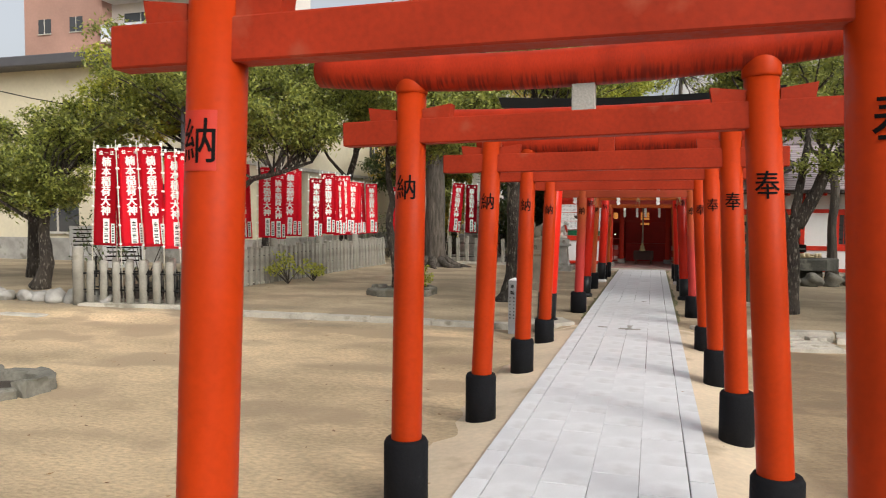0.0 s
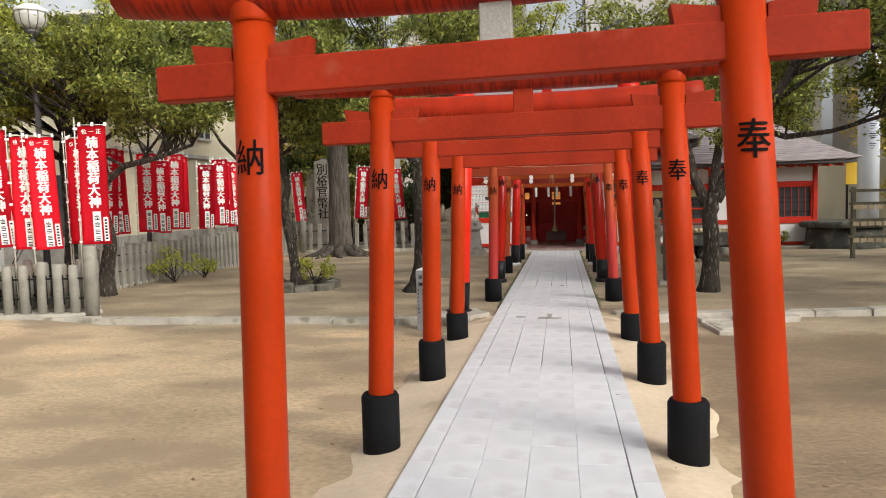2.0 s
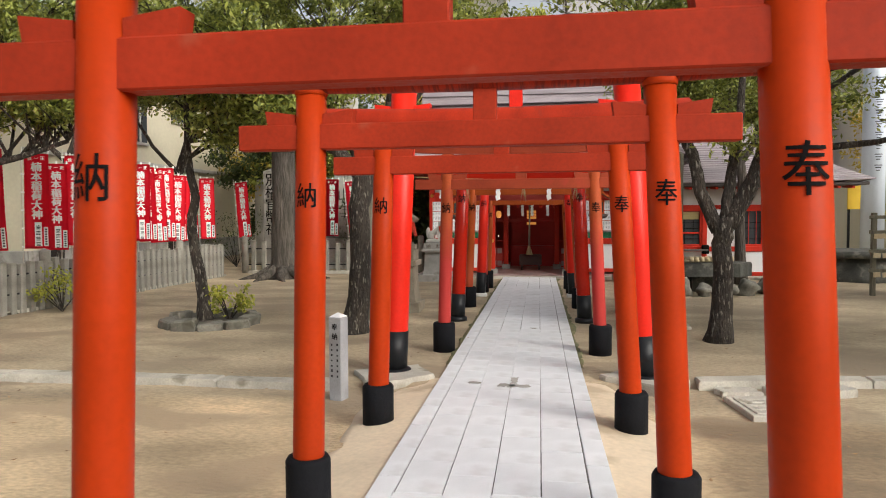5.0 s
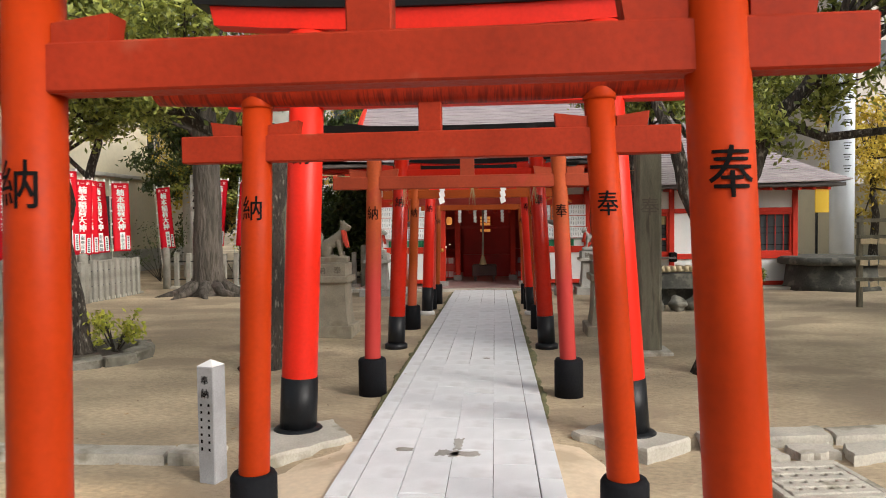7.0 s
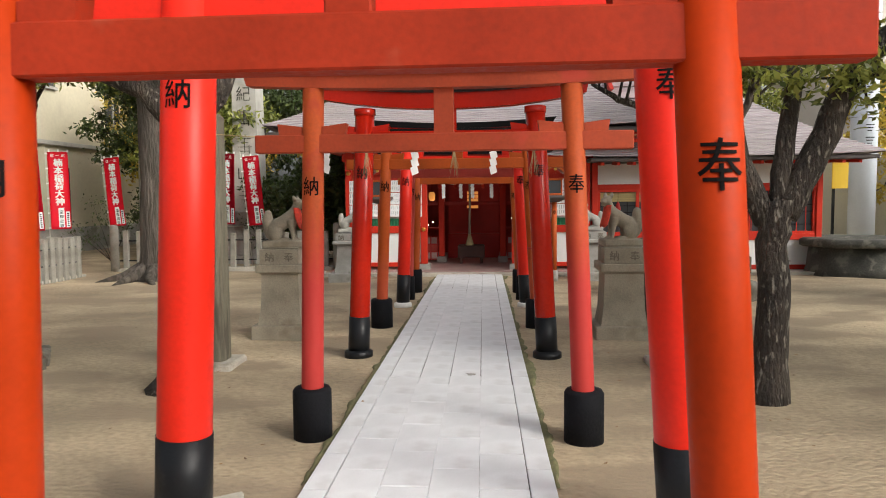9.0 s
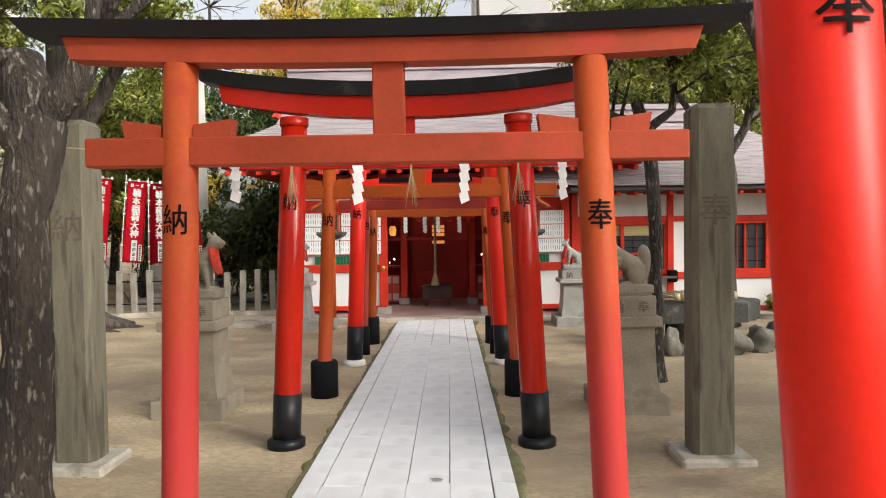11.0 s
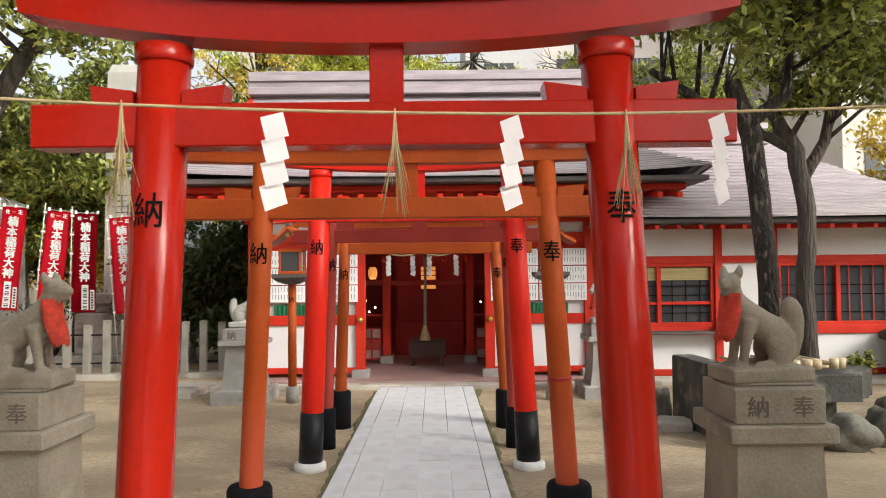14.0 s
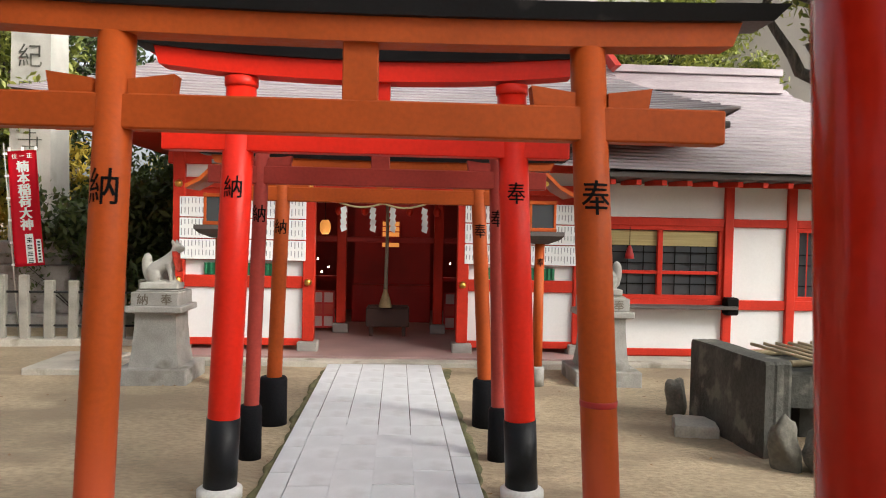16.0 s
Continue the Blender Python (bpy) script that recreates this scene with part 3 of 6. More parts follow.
torii(17.45, -1.331, 0.301, kind="cap", r=0.047, lean=(0.059, 0.065), nuki=(1.77, 1.885), nuki_len=(1.095, 1.08), top=(2.02, 2.1), post_mat=PINKISH, beam_mat=PINKISH, top_mat=PINKISH,
      label="faded pinkish red slim torii gate", sleeve=(0.34, 0.072), cap=(0.05, 0.1), letters=(1.58, 0.11), shim_len=1.15, rise=0.02, depth=0.08)
torii(18.29, -1.338, 0.313, kind="cap", r=0.0562, lean=(0.064, 0.116), nuki=(1.69, 1.8), nuki_len=(1.08, 1.08), top=(1.95, 2.01), post_mat=ORANGE, beam_mat=ORANGE, top_mat=ORANGE,
      label="orange wooden torii gate with peeling beam", sleeve=(0.35, 0.105), cap=(0.045, 0.1), letters=(1.498, 0.11), shim_len=1.27, rise=0.02, depth=0.08)


# ---- shrine hall ----
def roof_courses(parent, x0, x1, y0, y1, z0, rise_z, hip, gable, courses, upturn=0.12, power=0.4, lip=0.022, n=14):
    """A hipped-and-gabled roof of stepped courses; hip: how far the ends draw in by the share gable of the slope."""
    ym = (y0 + y1) / 2

    def ring(s, dz):
        k = min(s / gable, 1)
        a, b = x0 + hip * k, x1 - hip * k
        c, d = y0 + (ym - y0) * s, y1 - (y1 - ym) * s
        z = z0 + rise_z * ((1 - power) * s + power * s * s) + dz
        up = upturn * max(0, 1 - s / gable)
        out = []
        for i in range(n):
            u = i / n
            out.append((a + (b - a) * u, c, z + up * abs(2 * u - 1) ** 3))
        for i in range(n // 2):
            u = i / (n // 2)
            out.append((b, c + (d - c) * u, z + up * abs(2 * u - 1) ** 3))
        for i in range(n):
            u = i / n
            out.append((b - (b - a) * u, d, z + up * abs(2 * u - 1) ** 3))
        for i in range(n // 2):
            u = i / (n // 2)
            out.append((a, d - (d - c) * u, z + up * abs(2 * u - 1) ** 3))
        return out

    for i in range(courses):
        s0, s1 = i / courses, (i + 1) / courses
        bm = B()
        lo, hi = ring(s0, lip), ring(min(s1 + 0.004, 1), 0.002)
        under = ring(s0, -0.004)
        k = len(lo)
        va, vb, vc = ([bm.verts.new(p) for p in q] for q in (under, lo, hi))
        for j in range(k):
            side = j >= n and j < n + n // 2 or j >= 2 * n + n // 2
            if side and s0 >= gable:
                continue
            bm.faces.new((va[j], va[(j + 1) % k], vb[(j + 1) % k], vb[j]))
            bm.faces.new((vb[j], vb[(j + 1) % k], vc[(j + 1) % k], vc[j]))
        part("roof_course", bm, ROOF, parent)


HY = 21.3
hall = thing("shrine_hall", (0, 0, 0), "red and white timber shrine hall with open front and grey roof", "shrine hall")
roof = part("roof", box(B(), -4.1, 2.9, 20.6, 25.8, 2.57, 2.655, 0.01), RED_WOOD, hall, "purplish grey roof in thin stepped courses")
roof_courses(roof, -4.4, 3.2, 20.3, 26.1, 2.74, 1.78, 0.95, 0.5, 28)
for k, (h0, h1, w) in enumerate(((4.46, 4.58, 0.26), (4.585, 4.68, 0.2), (4.685, 4.78, 0.24), (4.785, 4.86, 0.18))):
    part("ridge", box(B(), -3.5 - 0.02 * (k % 2), 2.3 + 0.02 * (k % 2), 23.2 - w, 23.2 + w, h0, h1, 0.008), ROOF, roof)
bm = B()
box(bm, -4.32, 3.12, 20.36, 26.04, 2.66, 2.73, 0.01)
part("eave_board", bm, ROOF_DARK, roof)
for sx in (-1, 1):
    bm = B()
    x = -0.6 + sx * 2.87
    loft(bm, [[(x + q, 21.7, 3.6), (x + q, 24.7, 3.6), (x + q, 23.2, 4.5)] for q in (-0.04, 0.04)])
    part("gable", bm, RED_WOOD, hall)
rb = B()
box(rb, -0.035, 0.035, -0.42, 0.42, -0.035, 0.035, 0.004)
rafter = part("rafter", rb, RED_WOOD, roof)
rafter.matrix_basis = pose(-3.95, 20.84, 2.54, 8)
for i in range(1, 27):
    again("rafter", rafter, pose(-3.95 + i * 0.258, 20.84, 2.54, 8), roof)


def timber(x0, x1, y0, y1, z0, z1, parent, material=None, name="beam", bevel=0.008):
    return part(name, box(B(), x0, x1, y0, y1, z0, z1, bevel), material or RED_WOOD, parent)


def knob(x, z, y, parent):
    bm = B()
    tube(bm, [(x, y, z), (x, y - 0.02, z), (x, y - 0.045, z)], [0.045, 0.045, 0.015], 14)
    part("boss", bm, GOLD, parent, "gold boss")


for x in (-3.04, -1.54, 0.27, 1.66):
    p = timber(x, x + 0.135, HY - 0.07, HY + 0.07, 0.16, 2.6, hall, name="post")
    timber(x - 0.05, x + 0.185, HY - 0.13, HY + 0.12, -0.02, 0.158, hall, STONE, "foot_stone", 0.01)
for x0, x1 in ((-2.905, -1.54), (0.405, 1.66)):
    timber(x0, x1, HY - 0.04, HY + 0.04, 0.10, 0.185, hall)
    timber(x0, x1, HY - 0.015, HY + 0.03, 0.185, 0.775, hall, PLASTER, "wall_panel", 0)
    timber(x0, x1, HY - 0.05, HY + 0.05, 0.775, 0.915, hall)
    timber(x0, x1, HY + 0.0, HY + 0.03, 0.915, 1.09, hall, PLASTER, "wall_panel", 0)
    lv = timber(x0 + 0.22, x1 - 0.22, HY - 0.02, HY - 0.003, 0.92, 1.06, hall, GREEN, "louvre", 0)
    sl = B()
    box(sl, -0.012, 0.012, -0.012, 0.012, 0, 0.14, 0.003)
    first = part("slat", sl, GREEN, lv)
    first.matrix_basis = pose(x0 + 0.24, HY - 0.03, 0.92)
    for i in range(1, 16):
        again("slat", first, pose(x0 + 0.24 + i * (x1 - x0 - 0.48) / 15, HY - 0.03, 0.92), lv)
    timber(x0, x1, HY + 0.0, HY + 0.04, 1.09, 2.0, hall, RED_WOOD, "wall_panel", 0)
    timber(x0, x1, HY - 0.04, HY + 0.04, 1.93, 2.05, hall)
    timber(x0, x1, HY - 0.005, HY + 0.03, 2.05, 2.2, hall, PLASTER, "wall_panel", 0)
    # donor boards, three rows of two
    for r in range(3):
        for c in range(2):
            w = (x1 - x0 + 0.1) / 2
            a = x0 - 0.06 + c * w
            z = 1.1 + r * 0.245
            board = tagged(part("donor_board", box(B(), a + 0.008, a + w - 0.008, HY - 0.082, HY - 0.056, z, z + 0.232, 0.004), WHITE),
                           "white donor board with rows of small black writing", "sign board", "donor boards on the hall")
            bm = B()
            random.seed(int(x0 * 10) + r * 5 + c)
            for q in range(17):
                for v in range(2):
                    h = random.uniform(0.05, 0.085)
                    xx = a + 0.03 + q * (w - 0.06) / 16.5
                    zz = z + 0.215 - v * 0.105
                    box(bm, xx - 0.0045, xx + 0.0045, HY - 0.0845, HY - 0.0815, zz - h, zz)
            tagged(part("writing", bm, FAINT_INK, board), kind="stuff")
timber(-3.1, 1.85, HY - 0.06, HY + 0.06, 2.2, 2.36, hall)
timber(-1.405, 0.27, HY - 0.05, HY + 0.05, 1.83, 1.98, hall, name="lintel")
timber(-1.405, 0.27, HY - 0.02, HY + 0.02, 1.98, 2.2, hall, DARK_RED, "wall_panel", 0)
for x, z in ((-1.475, 0.85), (0.335, 0.85), (-2.97, 0.85), (-2.97, 1.97), (-1.475, 1.97), (0.335, 1.97)):
    knob(x, z, HY - 0.07, hall)
# inside: floor, back posts, walls, ceiling
timber(-3.3, 1.9, 20.86, 26.0, -0.1, 0.05, hall, FLOOR_STONE, "floor", 0.01)
timber(-3.0, -2.92, HY + 0.08, 25.6, 0.05, 2.6, hall, DARK_RED, "side_wall", 0)
timber(1.68, 1.76, HY + 0.08, 25.6, 0.05, 2.6, hall, DARK_RED, "side_wall", 0)
timber(-3.0, 1.76, 25.6, 25.7, 0.05, 2.6, hall, DARK_RED, "back_wall", 0)
timber(-2.9, 1.66, HY + 0.08, 25.6, 2.42, 2.5, hall, DARK_RED, "inner_ceiling", 0)
for x in (-1.29, 0.05):
    timber(x, x + 0.13, 22.74, 22.87, 0.18, 2.42, hall, RED_WOOD, "inner_post")
    timber(x - 0.04, x + 0.17, 22.7, 22.91, 0.05, 0.178, hall, STONE, "foot_stone")
timber(-2.9, 1.66, 22.76, 22.84, 1.3, 1.38, hall, DARK_RED, "rail")
timber(-1.15, 0.04, 24.2, 24.28, 0.5, 1.9, hall, DARK_RED, "inner_screen", 0)
timber(-1.16, 0.05, 23.9, 24.2, 0.05, 0.62, hall, DARK_RED, "altar_step", 0.01)
for x0 in (-1.93, 0.2):
    f = timber(x0, x0 + 0.62, 22.79, 22.81, 0.1, 0.62, hall, DARK_RED, "lattice", 0)
    for i in range(4):
        for j in range(3):
            a, z = x0 + 0.03 + i * 0.148, 0.13 + j * 0.165
            part("pane", box(B(), a, a + 0.118, 22.782, 22.789, z, z + 0.135), PINKISH if j % 2 else FLOOR_STONE, f)
    for x, z in ((x0 + 0.12, 0.98), (x0 + 0.3, 1.02), (x0 + 0.46, 0.9), (x0 + 0.36, 0.83)):
        lamp = tagged(part("altar_lamp", lathe(B(), [(0.006, 0), (0.012, 0.008), (0.012, 0.02), (0.004, 0.03)], 8, (x, 23.4, z)), LIGHT_WARM),
                      "tiny lit votive lamp on a dark shelf", "lamp", "votive lamps in the hall")
    timber(x0 - 0.1, x0 + 0.7, 23.3, 23.5, 0.74, 0.79, hall, DARK_RED, "shelf", 0.005)
ob = thing("offering_box", (-0.57, 22.55, 0.05), "dark wooden offering box on short legs", "offering box")
part("body", box(B(), -0.29, 0.29, -0.15, 0.15, 0.13, 0.38, 0.01), DARK_WOOD, ob)
for i in range(5):
    part("slat", box(B(), -0.27, 0.27, -0.12 + i * 0.06 - 0.012, -0.12 + i * 0.06 + 0.012, 0.381, 0.4, 0.003), DARK_WOOD, ob)
for sx in (-0.22, 0.22):
    for sy in (-0.1, 0.1):
        part("leg", box(B(), sx - 0.025, sx + 0.025, sy - 0.025, sy + 0.025, 0, 0.13, 0.003), DARK_WOOD, ob)
ob = thing("bell_rope", (-0.6, 22.35, 0.45), "thick bell rope with a flared straw tassel", "bell rope")
part("rope", tube(B(), [(0, 0, 0.2), (0.01, 0, 0.9), (0, 0, 1.97)], [0.028, 0.022, 0.022], 10), BROWN_STONE, ob)
part("tassel", lathe(B(), [(0.085, 0.0), (0.09, 0.02), (0.06, 0.12), (0.035, 0.2), (0.03, 0.24)], 14), STRAW, ob)
ob = tagged(part("plaque_rack", box(B(), -0.73, -0.43, 24.1, 24.13, 1.2, 1.62, 0.004), DARK_RED), "faintly glowing orange plaques stacked on a dark red screen", "plaque")
# The plaques glow faintly, with the same emissive material as the lantern.
for i in range(5):
    part("plaque", box(B(), -0.71, -0.45, 24.085, 24.099, 1.21 + i * 0.082, 1.275 + i * 0.082, 0.003), LANTERN_LIT, ob)
ob = thing("paper_lantern", (-1.36, 21.9, 1.5), "small lit orange lantern with a character", "lantern")
part("shade", lathe(B(), [(0.04, -0.09), (0.065, -0.05), (0.07, 0), (0.065, 0.05), (0.04, 0.09)], 14), LANTERN_LIT, ob)
part("cord", tube(B(), [(0, 0, 0.09), (0, 0, 0.9)], [0.004, 0.004], 6), INK, ob)
for x in (-1.2, -0.87, -0.3, 0.05):
    ob = thing("hanging_lantern", (x, 22.0, 1.72), "small round red paper lantern", "lantern", "red lanterns under the hall lintel")
    part("shade", lathe(B(), [(0.02, -0.06), (0.045, -0.03), (0.05, 0), (0.045, 0.03), (0.02, 0.06)], 12), RED_WOOD, ob)
    part("cord", tube(B(), [(0, 0, 0.06), (0, 0, 0.69)], [0.003, 0.003], 5), INK, ob)


def zigzag(bm, x, z, y, size, seed):
    """Folded white paper streamer: four slanting leaves, each hung from the last."""
    random.seed(seed)
    w, h = size * 0.24, size * 0.28
    flip = random.choice((-1, 1))
    cx, top, rows = x - w * 0.1, z, []
    for k in range(4):
        sway = random.uniform(-0.01, 0.01)
        for dx, dz in ((0.0, 0.0), (0.28 * w, -h)):
            rows.append([(x + flip * (cx + q * w / 2 + dx - x), y + q * (0.012 + sway), top + dz + q * w * 0.22) for q in (-1, 1)])
        cx, top = cx - w * 0.02 + random.uniform(-0.004, 0.004), top - h * 0.94
    strip = [[bm.verts.new(p) for p in r] for r in rows]
    for a, b in zip(strip, strip[1:]):
        bm.faces.new((a[0], a[1], b[1], b[0]))
    bmesh.ops.solidify(bm, geom=bm.faces[:], thickness=0.0015)
    return bm


rope = thing("sacred_rope", (0, HY - 0.12, 0), "thin straw rope with four white paper streamers under the lintel", "sacred rope")
pts = [(-1.12 + i * 0.05, 0, 1.79 - 0.05 * abs(math.sin((i / 20) * math.pi * 2)) ** 1) for i in range(21)]
part("rope", tube(B(), pts, [0.012] * 21, 8), STRAW, rope)
for i, x in enumerate((-1.07, -0.73, -0.5, -0.13)):
    part("streamer", zigzag(B(), x, 1.74, 0, 0.26, i), WHITE, rope, "white folded paper streamer")

# apron and kerb before the hall
part("apron", box(B(), -3.4, 1.9, 20.65, 20.858, -0.1, 0.03, 0.01), KERB)
tagged(bpy.data.objects["apron"], "low stone apron before the shrine hall", "step", kind="structure")
part("office_apron", box(B(), 1.905, 6.6, 20.75, 21.25, -0.1, 0.03, 0.01), KERB)
tagged(bpy.data.objects["office_apron"], "grey stone strip before the shrine office", "step", kind="structure")
part("side_slab", box(B(), -4.1, -3.405, 20.0, 21.0, -0.1, 0.05, 0.012), KERB)
tagged(bpy.data.objects["side_slab"], "flat stone slab beside the hall", "slab", kind="structure")

# ---- shrine office ----
office = thing("shrine_office", (0, 0, 0), "low white-walled shrine office with red timbers and grey roof", "shrine office")
oroof = part("roof", box(B(), 1.72, 6.9, 20.62, 26.1, 2.12, 2.19, 0.01), ROOF_DARK, office, "purplish grey roof in thin stepped courses")
roof_courses(oroof, 0.9, 7.0, 20.55, 26.2, 2.2, 1.5, 1.7, 0.92, 24, 0.05, 0.25)
for k, (h0, h1, w) in enumerate(((3.6, 3.74, 0.24), (3.745, 3.85, 0.18), (3.855, 3.96, 0.22))):
    part("ridge", box(B(), 2.5, 5.15 - 0.03 * (k % 2), 23.37 - w, 23.37 + w, h0, h1, 0.008), ROOF, oroof)
rb = B()
box(rb, -0.03, 0.03, -0.3, 0.3, -0.03, 0.03, 0.004)
r0 = part("rafter", rb, RED_WOOD, oroof)
r0.matrix_basis = pose(1.95, 20.98, 2.09, 3)
for i in range(1, 17):
    again("rafter", r0, pose(1.95 + i * 0.29, 20.98, 2.09, 3), oroof)
for x in (1.83, 3.49, 4.27, 6.08):
    timber(x, x + 0.11, HY - 0.06, HY + 0.06, 0.03, 2.12, office, name="post")
for x0, x1, win in ((1.94, 3.49, 1), (3.60, 4.27, 0), (4.38, 6.08, 2)):
    timber(x0, x1, HY - 0.04, HY + 0.04, 0.03, 0.12, office)
    timber(x0, x1, HY - 0.01, HY + 0.03, 0.12, 0.6, office, PLASTER, "wall_panel", 0)
    timber(x0, x1, HY - 0.045, HY + 0.045, 0.6, 0.72, office)
    timber(x0, x1, HY - 0.045, HY + 0.045, 1.6, 1.7, office)
    timber(x0, x1, HY - 0.01, HY + 0.03, 1.7, 2.1, office, PLASTER, "wall_panel", 0)
    if not win:
        timber(x0, x1, HY - 0.01, HY + 0.03, 0.72, 1.6, office, PLASTER, "wall_panel", 0)
        continue
    w = part("window", box(B(), x0, x1, HY + 0.03, HY + 0.045, 0.72, 1.6), GLASS, office)
    mid = (x0 + x1) / 2
    for a, b, c, d in ((x0, x1, 0.72, 0.77), (x0, x1, 1.55, 1.6), (x0, x0 + 0.05, 0.77, 1.55), (x1 - 0.05, x1, 0.77, 1.55), (mid - 0.03, mid + 0.03, 0.77, 1.55)):
        part("frame", box(B(), a, b, HY - 0.03, HY + 0.029, c, d, 0.004), RED_WOOD, w)
    if win == 1:
        part("frame", box(B(), x0 + 0.05, x1 - 0.05, HY - 0.02, HY + 0.025, 1.02, 1.06, 0.004), RED_WOOD, w)
        part("blind", box(B(), x0 + 0.06, x1 - 0.06, HY + 0.012, HY + 0.026, 1.36, 1.54, 0.004), BLIND, w, "rolled-down pale bamboo blind")
    else:
        part("frame", box(B(), x0 + 0.45, x0 + 0.48, HY - 0.02, HY + 0.025, 0.77, 1.55, 0.003), RED_WOOD, w)
    for i in range(1, 8 if win == 1 else 10):
        a = x0 + i * (x1 - x0) / (8 if win == 1 else 10)
        part("bar", box(B(), a - 0.006, a + 0.006, HY + 0.005, HY + 0.012, 0.77, 1.36 if win == 1 else 1.55), INK if win == 1 else RED_WOOD, w)
    for z in (0.9, 1.15, 1.28):
        part("bar", box(B(), x0 + 0.05, x1 - 0.05, HY + 0.0125, HY + 0.018, z - 0.006, z + 0.006), INK, w)
timber(1.94, 3.6, HY - 0.24, HY - 0.048, 0.62, 0.66, office, ROOF_DARK, "counter_shelf", 0.005)
timber(3.47, 3.63, HY - 0.2, HY - 0.065, 0.55, 0.76, office, INK, "post_bracket", 0.02)
timber(1.83, 6.19, HY + 0.1, 25.4, 0.03, 2.1, office, PLASTER, "body_wall", 0)
ob = thing("tassel_charm", (2.33, HY - 0.06, 1.2), "small dark red tassel charm hanging in the office window", "charm")
part("cord", tube(B(), [(0, 0, 0.15), (0, 0, 0.38)], [0.004, 0.004], 6), INK, ob)
part("tassel", lathe(B(), [(0.055, 0), (0.05, 0.05), (0.03, 0.12), (0.012, 0.16)], 12), DARK_RED, ob)

# ---- fox statues on pedestals ----
def fox_mesh(head):
    bm = B()
    tube(bm, [(-0.12, 0, 0.06), (-0.1, 0, 0.12), (-0.05, 0, 0.165), (0.0, 0, 0.195), (0.05, 0, 0.232), (0.095, 0, 0.28), (0.125, 0, 0.325), (0.145, 0, 0.37)], [0.06, 0.078, 0.078, 0.072, 0.068, 0.058, 0.048, 0.045], 18)
    for s in (-1, 1):
        blob(bm, (-0.075, s * 0.048, 0.085), (0.074, 0.04, 0.083), 2, 0.015, 3, s * 0.15)
        tube(bm, [(0.135, s * 0.032, 0.425), (0.128, s * 0.037, 0.448), (0.122, s * 0.036, 0.476)], [0.023, 0.019, 0.003], 10)
        tube(bm, [(0.075, s * 0.04, 0.215), (0.09, s * 0.046, 0.15), (0.1, s * 0.046, 0.08), (0.11, s * 0.046, 0.02)], [0.04, 0.03, 0.022, 0.022], 12)
        blob(bm, (0.128, s * 0.046, 0.014), (0.034, 0.023, 0.018), 6, 0.02, 2)
        blob(bm, (0.0, s * 0.058, 0.016), (0.062, 0.022, 0.02), 7, 0.02, 2)
        blob(bm, (0.193, s * 0.034, 0.402), (0.014, 0.008, 0.009), 9, 0.0, 2)
    blob(bm, (0.075, 0, 0.2), (0.062, 0.056, 0.075), 4, 0.02, 3)
    blob(bm, (0.16, 0, 0.392), (0.058, 0.05, 0.046), 5, 0.015, 3)
    tube(bm, [(0.17, 0, 0.388), (0.205, 0, 0.383), (0.235, 0, 0.378), (0.252, 0, 0.375)], [0.04, 0.03, 0.024, 0.012], 14)
    tube(bm, [(0.165, 0, 0.362), (0.2, 0, 0.352), (0.228, 0, 0.35)], [0.03, 0.022, 0.012], 12)
    tube(bm, [(-0.115, 0, 0.02), (-0.15, 0, 0.06), (-0.163, 0, 0.13), (-0.166, 0, 0.2), (-0.162, 0, 0.26), (-0.155, 0, 0.3), (-0.15, 0, 0.322)], [0.03, 0.042, 0.05, 0.054, 0.05, 0.036, 0.01], 16)
    # the head looks aside, towards those who come up the path
    for v in bm.verts:
        if v.co.x > 0.02 and v.co.z > 0.3:
            a = radians(head) * min(1, (v.co.z - 0.3) / 0.06)
            dx, dy = v.co.x - 0.135, v.co.y
            v.co.x, v.co.y = 0.135 + dx * math.cos(a) - dy * math.sin(a), dx * math.sin(a) + dy * math.cos(a)
    box(bm, -0.2, 0.2, -0.12, 0.12, -0.06, 0.008, 0.006)
    return bm


def bib_mesh():
    """A cloth tied round the neck and hanging in front of the chest."""
    bm = B()
    rows = []
    for i in range(9):
        v = i / 8
        row = []
        for j in range(11):
            u = -1 + j / 5
            a = u * (1.75 - 0.75 * v)
            rr = 0.058 + 0.03 * v + 0.004 * math.sin(j * 2.3 + i * 0.7)
            row.append((0.125 + rr * math.cos(a) * (0.85 + 0.15 * v), rr * math.sin(a) * 1.05, 0.345 - 0.215 * v + 0.01 * math.cos(j * 1.9) * v))
        rows.append(row)
    front = [[bm.verts.new(p) for p in r] for r in rows]
    for ra, rb_ in zip(front, front[1:]):
        for j in range(10):
            bm.faces.new((ra[j], ra[j + 1], rb_[j + 1], rb_[j])).smooth = True
    return bm


FOX = {}


